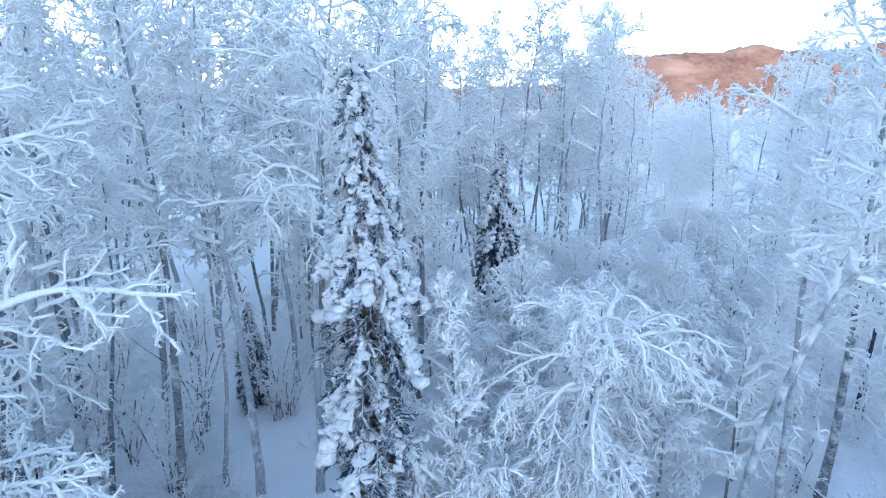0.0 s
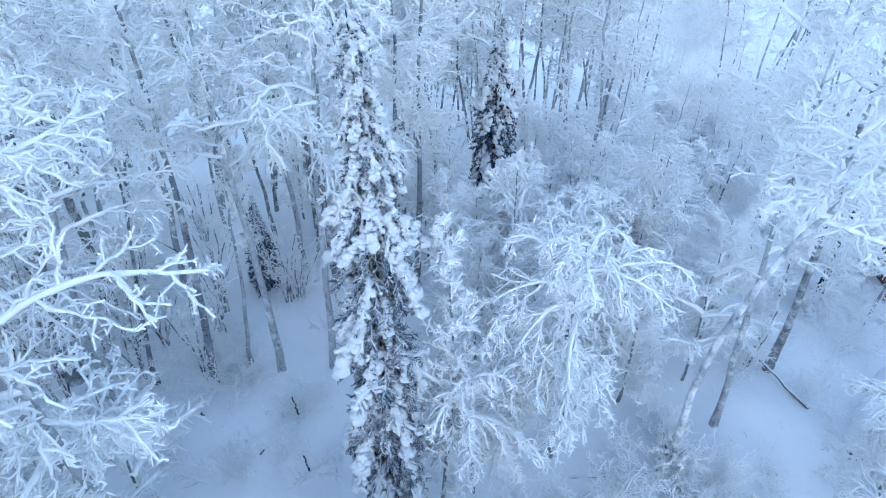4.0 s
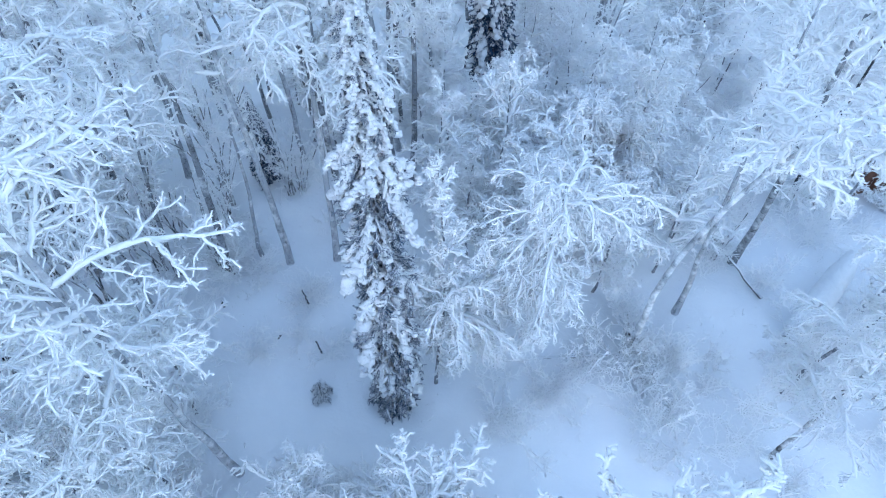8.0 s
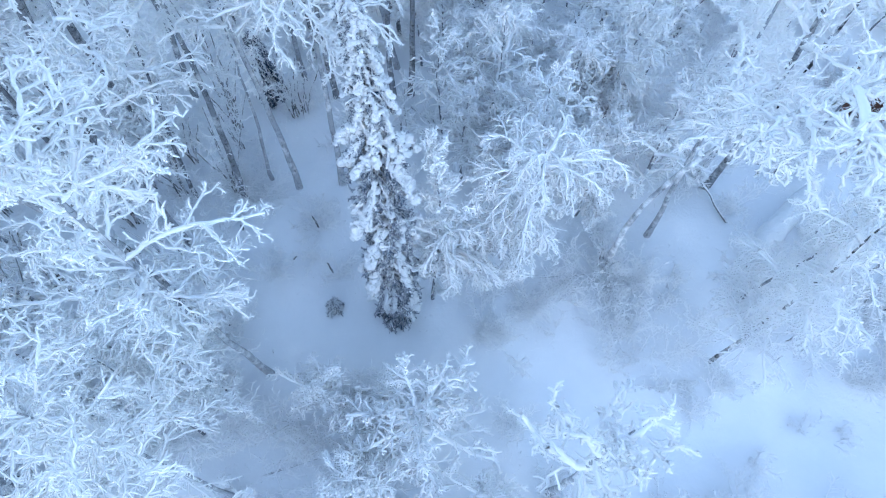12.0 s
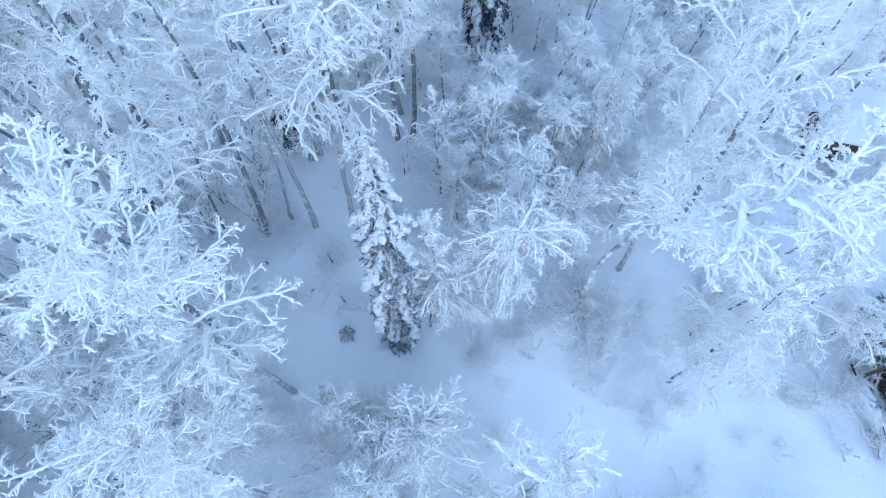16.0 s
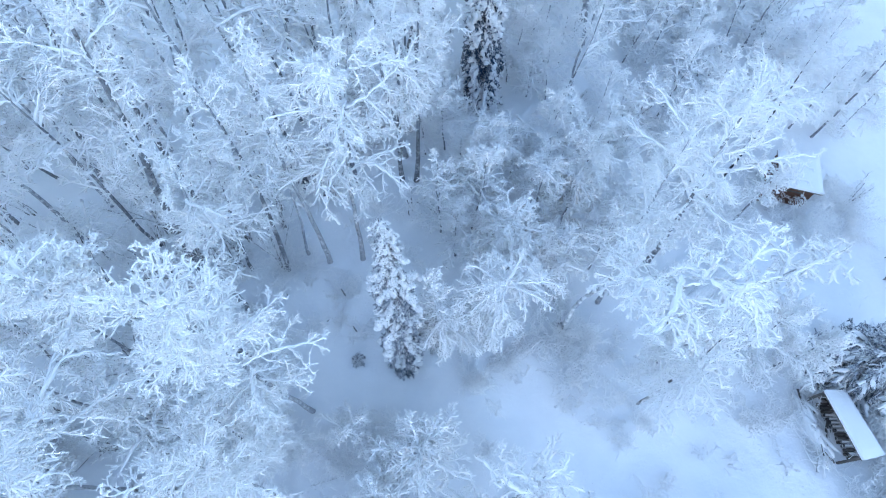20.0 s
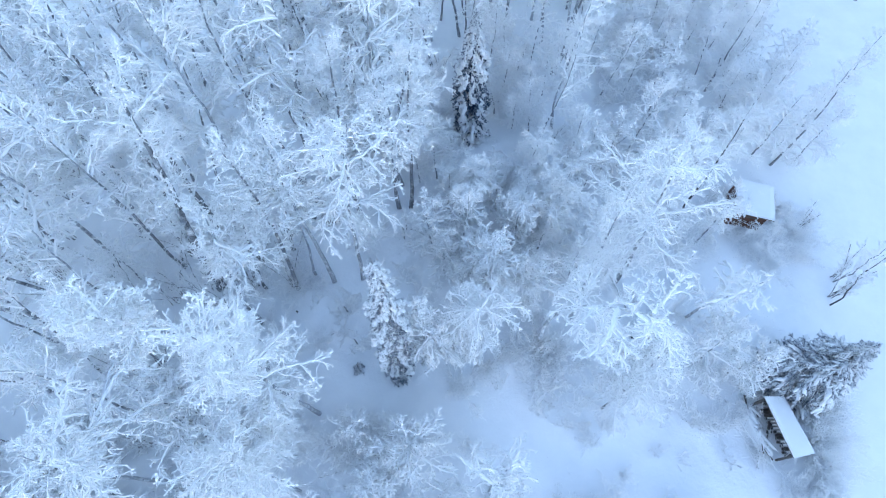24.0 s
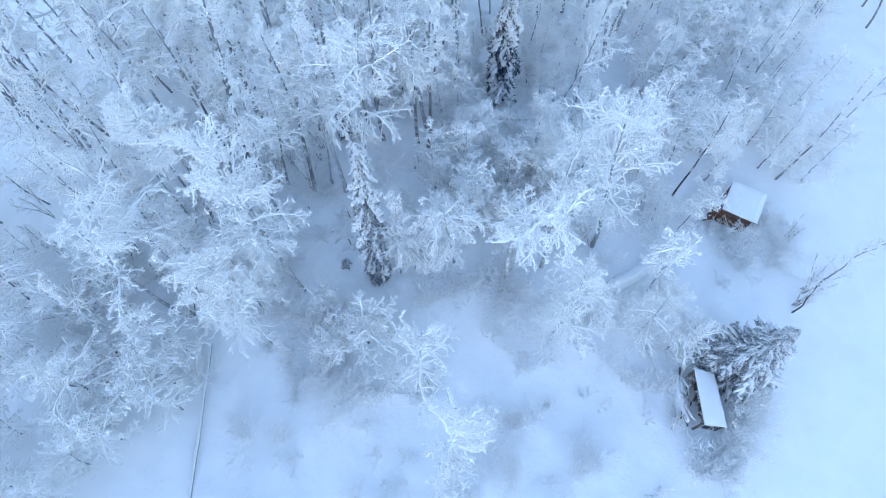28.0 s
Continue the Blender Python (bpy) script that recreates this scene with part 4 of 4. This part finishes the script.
def build_logs():
    log("fallen_log", g(11.0, 11.85, 0.05), g(9.7, 14.9, 0.75), 0.052, 0.04, "dark bare log leaning among aspens", DARK, False, 3)
    log("fallen_log", g(2.2, 9.2, -0.02), g(5.5, 9.55, 0.03), 0.045, 0.03, "thin fallen trunk half buried in snow", DARK, True, 4)
    log("leaning_pole", g(-6.1, 8.15, 0.02), g(-9.9, 10.1, 1.3), 0.034, 0.026, "thin dark pole fallen against the trees", WILLOW, False, 5)
    log("snowy_log", g(11.1, 10.0, 0.3), g(14.6, 13.3, 0.75), 0.20, 0.17, "thick fallen trunk under a deep ridge of snow", DARK, True, 6, 3, 2.3)
    log("fallen_log", g(-13.5, 3.2, 0.06), g(-11.9, 5.3, 0.3), 0.035, 0.03, "thin fallen pole in the snow", GREY, False, 7)
    log("snowy_log", g(-5.6, -5.6, 0.02), g(-7.9, 1.4, 0.5), 0.075, 0.065, "long fallen trunk with snow along it", DARK, True, 8, 9)
    log("fallen_log", g(-0.9, 1.1, 0.0), g(3.2, 2.1, 0.03), 0.03, 0.02, "thin fallen pole half covered by snow", DARK, True, 9, 6)
    log("fallen_log", g(-4.4, 2.9, -0.01), g(-2.6, 3.5, 0.06), 0.025, 0.015, "short dark fallen stick in the snow", DARK, False, 10)
    log("broken_stump", g(-3.85, 10.98, -0.05), g(-3.95, 11.0, 0.7), 0.026, 0.016, "thin broken stump with clinging frost", DARK, False, 12)
    log("broken_stump", g(-3.2, 9.3, -0.05), g(-3.3, 9.35, 0.5), 0.028, 0.018, "thin broken stump with clinging frost", DARK, False, 13)
    log("broken_stump", g(-6.5, 10.9, -0.05), g(-6.52, 10.9, 0.3), 0.03, 0.02, "dark stick poking out of the snow", DARK, False, 14, 0)
    log("broken_stump", g(7.35, 9.92, -0.05), g(7.42, 9.92, 0.12), 0.03, 0.02, "dark stick poking out of the snow", DARK, False, 15, 0)
    log("broken_stump", g(-4.6, 9.7, -0.05), g(-4.4, 9.75, 0.2), 0.03, 0.02, "dark stick poking out of the snow", DARK, False, 16, 1)


# ---- sheds ----
def slab(name, corners, thick, mat, parent, label="", lump=0.0, n=9):
    """A slab over four corners (top face), subdivided and softly uneven."""
    c = np.array(corners, float)
    u, w = np.meshgrid(np.linspace(0, 1, n), np.linspace(0, 1, n))
    u, w = u[..., None], w[..., None]
    top = c[0] * (1 - u) * (1 - w) + c[1] * u * (1 - w) + c[2] * u * w + c[3] * (1 - u) * w
    edge = (np.minimum(np.minimum(u, 1 - u), np.minimum(w, 1 - w)) * 2).clip(0, 0.25) / 0.25
    low = top.copy()
    low[..., 2] -= thick
    top[..., 2:] += lump * (edge ** 0.5 - 1) + 0.25 * lump * swell(top[..., :1], top[..., 1:2], 1.1, 8)
    v = np.concatenate([top.reshape(-1, 3), low.reshape(-1, 3)])
    i = (np.arange(n - 1)[:, None] * n + np.arange(n - 1)).ravel()
    quads = [np.stack([i, i + 1, i + n + 1, i + n], -1), np.stack([i, i + n, i + n + 1, i + 1], -1) + n * n]
    ring = list(range(n)) + [n - 1 + n * k for k in range(1, n)] + [n * n - 1 - k for k in range(1, n)] + [n * (n - 1 - k) for k in range(1, n - 1)]
    ring = np.array(ring)
    nxt = np.roll(ring, -1)
    quads.append(np.stack([ring, ring + n * n, nxt + n * n, nxt], -1))
    return piece(name, mesh_of(name, [(v, np.concatenate(quads))], False), mat, parent, label)


def board(parent, a, b, c, d, thick, mat, name="board"):
    """A plank with corners a, b, c, d, thickened against its normal."""
    bm = bmesh.new()
    p = [Vector(x) for x in (a, b, c, d)]
    nrm = (p[1] - p[0]).cross(p[3] - p[0]).normalized() * thick
    lo = [bm.verts.new(x) for x in p]
    hi = [bm.verts.new(x + nrm) for x in p]
    bm.faces.new(lo[::-1])
    bm.faces.new(hi)
    for k in range(4):
        bm.faces.new((lo[k], lo[(k + 1) % 4], hi[(k + 1) % 4], hi[k]))
    return part(name, bm, mat, parent)


def plank_wall(parent, a, b, za, zb, foot, mat, width=0.17):
    """Upright planks from a to b, with tops that run from za to zb."""
    a, b = Vector(a), Vector(b)
    n = max(1, round((b - a).length / width))
    for k in range(n):
        s0, s1 = (k + 0.02) / n, (k + 0.98) / n
        p0, p1 = a.lerp(b, s0), a.lerp(b, s1)
        t0, t1 = za + (zb - za) * s0, za + (zb - za) * s1
        off = random.uniform(-0.004, 0.004)
        nrm = Vector(((b - a).y, -(b - a).x)).normalized() * off
        board(parent, (p0.x + nrm.x, p0.y + nrm.y, foot), (p1.x + nrm.x, p1.y + nrm.y, foot), (p1.x + nrm.x, p1.y + nrm.y, t1), (p0.x + nrm.x, p0.y + nrm.y, t0), 0.022, mat)


def build_outhouse():
    root = new("outhouse")
    x, y = 18.7, 18.2
    foot = on_ground(x, y, 0.1)
    root.location = (x, y, foot)
    root.rotation_euler = (0, 0, radians(-15))
    tagged(root, "small brown plank outhouse with thick snow on its roof", "shed")
    w, d, hf, hb = 0.90, 1.02, 1.52, 1.40
    plank_wall(root, (-w, -d), (w, -d), hf, hf, 0.0, BROWN)
    plank_wall(root, (w, -d), (w, d), hf, hb, 0.0, BROWN)
    plank_wall(root, (w, d), (-w, d), hb, hb, 0.0, BROWN)
    plank_wall(root, (-w, d), (-w, -d), hb, hf, 0.0, BROWN)
    over = 0.24
    rise = (hf - hb) / (2 * d) * over
    left = -w - 0.02  # the roof ends short of one wall
    roof = [(left, -d - over, hf + 0.06 + rise), (w + over, -d - over, hf + 0.06 + rise), (w + over, d + over, hb + 0.06 - rise), (left, d + over, hb + 0.06 - rise)]
    slab("roof", roof, 0.05, WEATHERED, root)
    slab("snow_cap", [(p[0] * 0.995, p[1] * 0.995, p[2] + 0.16) for p in roof], 0.155, ROOF_SNOW, root, "thick even layer of white snow", 0.05)
    for px in (-w + 0.09, w - 0.09):
        part("corner_post", box(0.09, 0.03, hf - 0.03), BROWN, root, m=pose(px, -d - 0.017, hf / 2))
    leaf = box(0.6, 0.03, 0.1)
    for v in leaf.verts:
        v.co = pose(-w - 0.3, -d - 0.2, 0.9, 0, 0, 38.7) @ v.co
    door = part("door_leaf", leaf, WEATHERED, root, "open plank door leaf")
    plank_wall(door, (-w - 0.05, -d - 0.02), (-w - 0.55, -d - 0.42), hf - 0.02, hf + 0.02, 0.12, BROWN)
    part("door_rail", box(1.0, 0.03, 0.1), WEATHERED, root, m=pose(0, -d - 0.017, 1.15))


def build_woodshed():
    root = new("woodshed")
    foot = on_ground(17.4, 5.7, 0.08)
    root.location = (17.4, 5.7, foot)
    tagged(root, "low open woodshed with a snow-covered plank roof", "shed")
    c = [(-0.88, 1.28), (0.2, 1.38), (0.9, -1.17), (-0.25, -1.44)]
    hi, lo = 1.5, 1.22
    roof = [(*c[3], hi), (*c[2], lo), (*c[1], lo), (*c[0], hi)]
    slab("roof", roof, 0.05, WEATHERED, root)
    slab("snow_cap", [(p[0], p[1], p[2] + 0.14) for p in roof], 0.135, ROOF_SNOW, root, "flat slab of white snow", 0.03)
    for px, py, top in ((*c[0], hi), (*c[3], hi), (*c[1], lo), (*c[2], lo)):
        part("post", box(0.1, 0.1, top - 0.06), WEATHERED, root, m=pose(px * 0.93, py * 0.93, (top - 0.06) / 2))
    plank_wall(root, (c[2][0] * 0.93, c[2][1] * 0.9), (c[1][0] * 0.93, c[1][1] * 0.9), lo - 0.07, lo - 0.07, 0.0, WEATHERED, 0.14)
    plank_wall(root, (c[1][0] * 0.9, c[1][1] * 0.93), (c[0][0] * 0.9, c[0][1] * 0.93), lo - 0.07, hi - 0.07, 0.0, WEATHERED, 0.14)
    # firewood inside and boards leaning out of the open side
    rng = np.random.default_rng(21)
    pile = new("firewood_pile")
    pile.location = (17.3, 5.7, foot)
    tagged(pile, "dark split firewood stacked under the woodshed roof", "firewood")
    for row in range(3):
        for k in range(15):
            s = (k + 0.5) / 15
            cx = c[3][0] * (1 - s) + c[0][0] * s + 0.78 + rng.normal() * 0.04
            cy = c[3][1] * 0.85 * (1 - s) + c[0][1] * 0.85 * s
            ln = rng.uniform(0.36, 0.46)
            line = np.array([[[cx - ln / 2, cy, 0.1 + row * 0.12], [cx + ln / 2, cy, 0.1 + row * 0.12 + rng.normal() * 0.015]]])
            me = mesh_of("split_log", [tubes(line, np.full((1, 2), 0.062) * rng.uniform(0.8, 1.1), 6),
                                       tubes(line[:, :1] + np.array([[[0, 0, 0], [-0.002, 0, 0]]]), np.array([[0.06, 0.003]]), 6)], False)
            piece("split_log", me, (DARK, WEATHERED)[int(rng.integers(2))], pile)
    scrap = new("scrap_heap")
    scrap.location = (16.55, 5.6, on_ground(16.55, 5.6))
    tagged(scrap, "heap of dark boards half buried in snow", "scrap wood")
    for k in range(12):
        ln = rng.uniform(0.7, 1.5)
        part("board", box(0.14, ln, 0.03, 0.004), (DARK, WEATHERED)[k % 2], scrap,
             m=pose(rng.uniform(-0.3, 0.45), -1.1 + 0.2 * k, rng.uniform(0.15, 0.42), rng.uniform(-12, 12), rng.uniform(15, 50), rng.uniform(-35, 20)))
    for k in range(6):
        ln, wide = rng.uniform(0.5, 1.0), rng.uniform(0.09, 0.16)
        me = mesh_of("snow_patch", [blobs(np.zeros((1, 3)), np.array([[wide, ln * 0.5, 0.06]]), rng, 6, 12)])
        piece("snow_patch", me, SNOW_LOAD, scrap, m=pose(rng.uniform(-0.2, 0.3), -0.9 + 0.36 * k, rng.uniform(0.36, 0.52), rng.uniform(-15, 15), rng.uniform(-10, 25), rng.uniform(10, 50)))
    bank = blobs(np.zeros((1, 3)), np.array([[0.42, 1.5, 0.62]]), np.random.default_rng(4), 9, 22)
    bank = (bank[0] * np.array([1.0, 1.0, 0.9]), bank[1])
    piece("snow_bank", mesh_of("snow_bank", [bank]), SNOW, scrap, "bank of snow drifted over the boards", pose(-0.12, 0.1, 0.0, 0, 0, 14))
    # brushwood thrown over the heap
    n = 170
    mid = np.stack([rng.normal(size=n) * 0.26 - 0.22, rng.uniform(-1.5, 1.5, n), rng.uniform(0.08, 0.45, n)], -1)
    d = unit(np.stack([rng.normal(size=n) * 0.7, rng.normal(size=n), rng.normal(size=n) * 0.22], -1)) * rng.uniform(0.2, 0.5, (n, 1))
    sticks = np.stack([mid - d, mid + rng.normal(size=(n, 3)) * 0.03, mid + d], 1)
    sticks[..., 2] = np.maximum(sticks[..., 2], 0.02)
    tagged(piece("brushwood", mesh_of("brushwood", [tubes(sticks, np.full((n, 3), 0.014) * rng.uniform(0.7, 1.4, (n, 1)), 4)]), FROST_THIN, scrap, "tangle of dark frosted sticks"), kind="stuff")


build_shrubs()
build_clumps()
build_stalks()
build_logs()
build_outhouse()
build_woodshed()
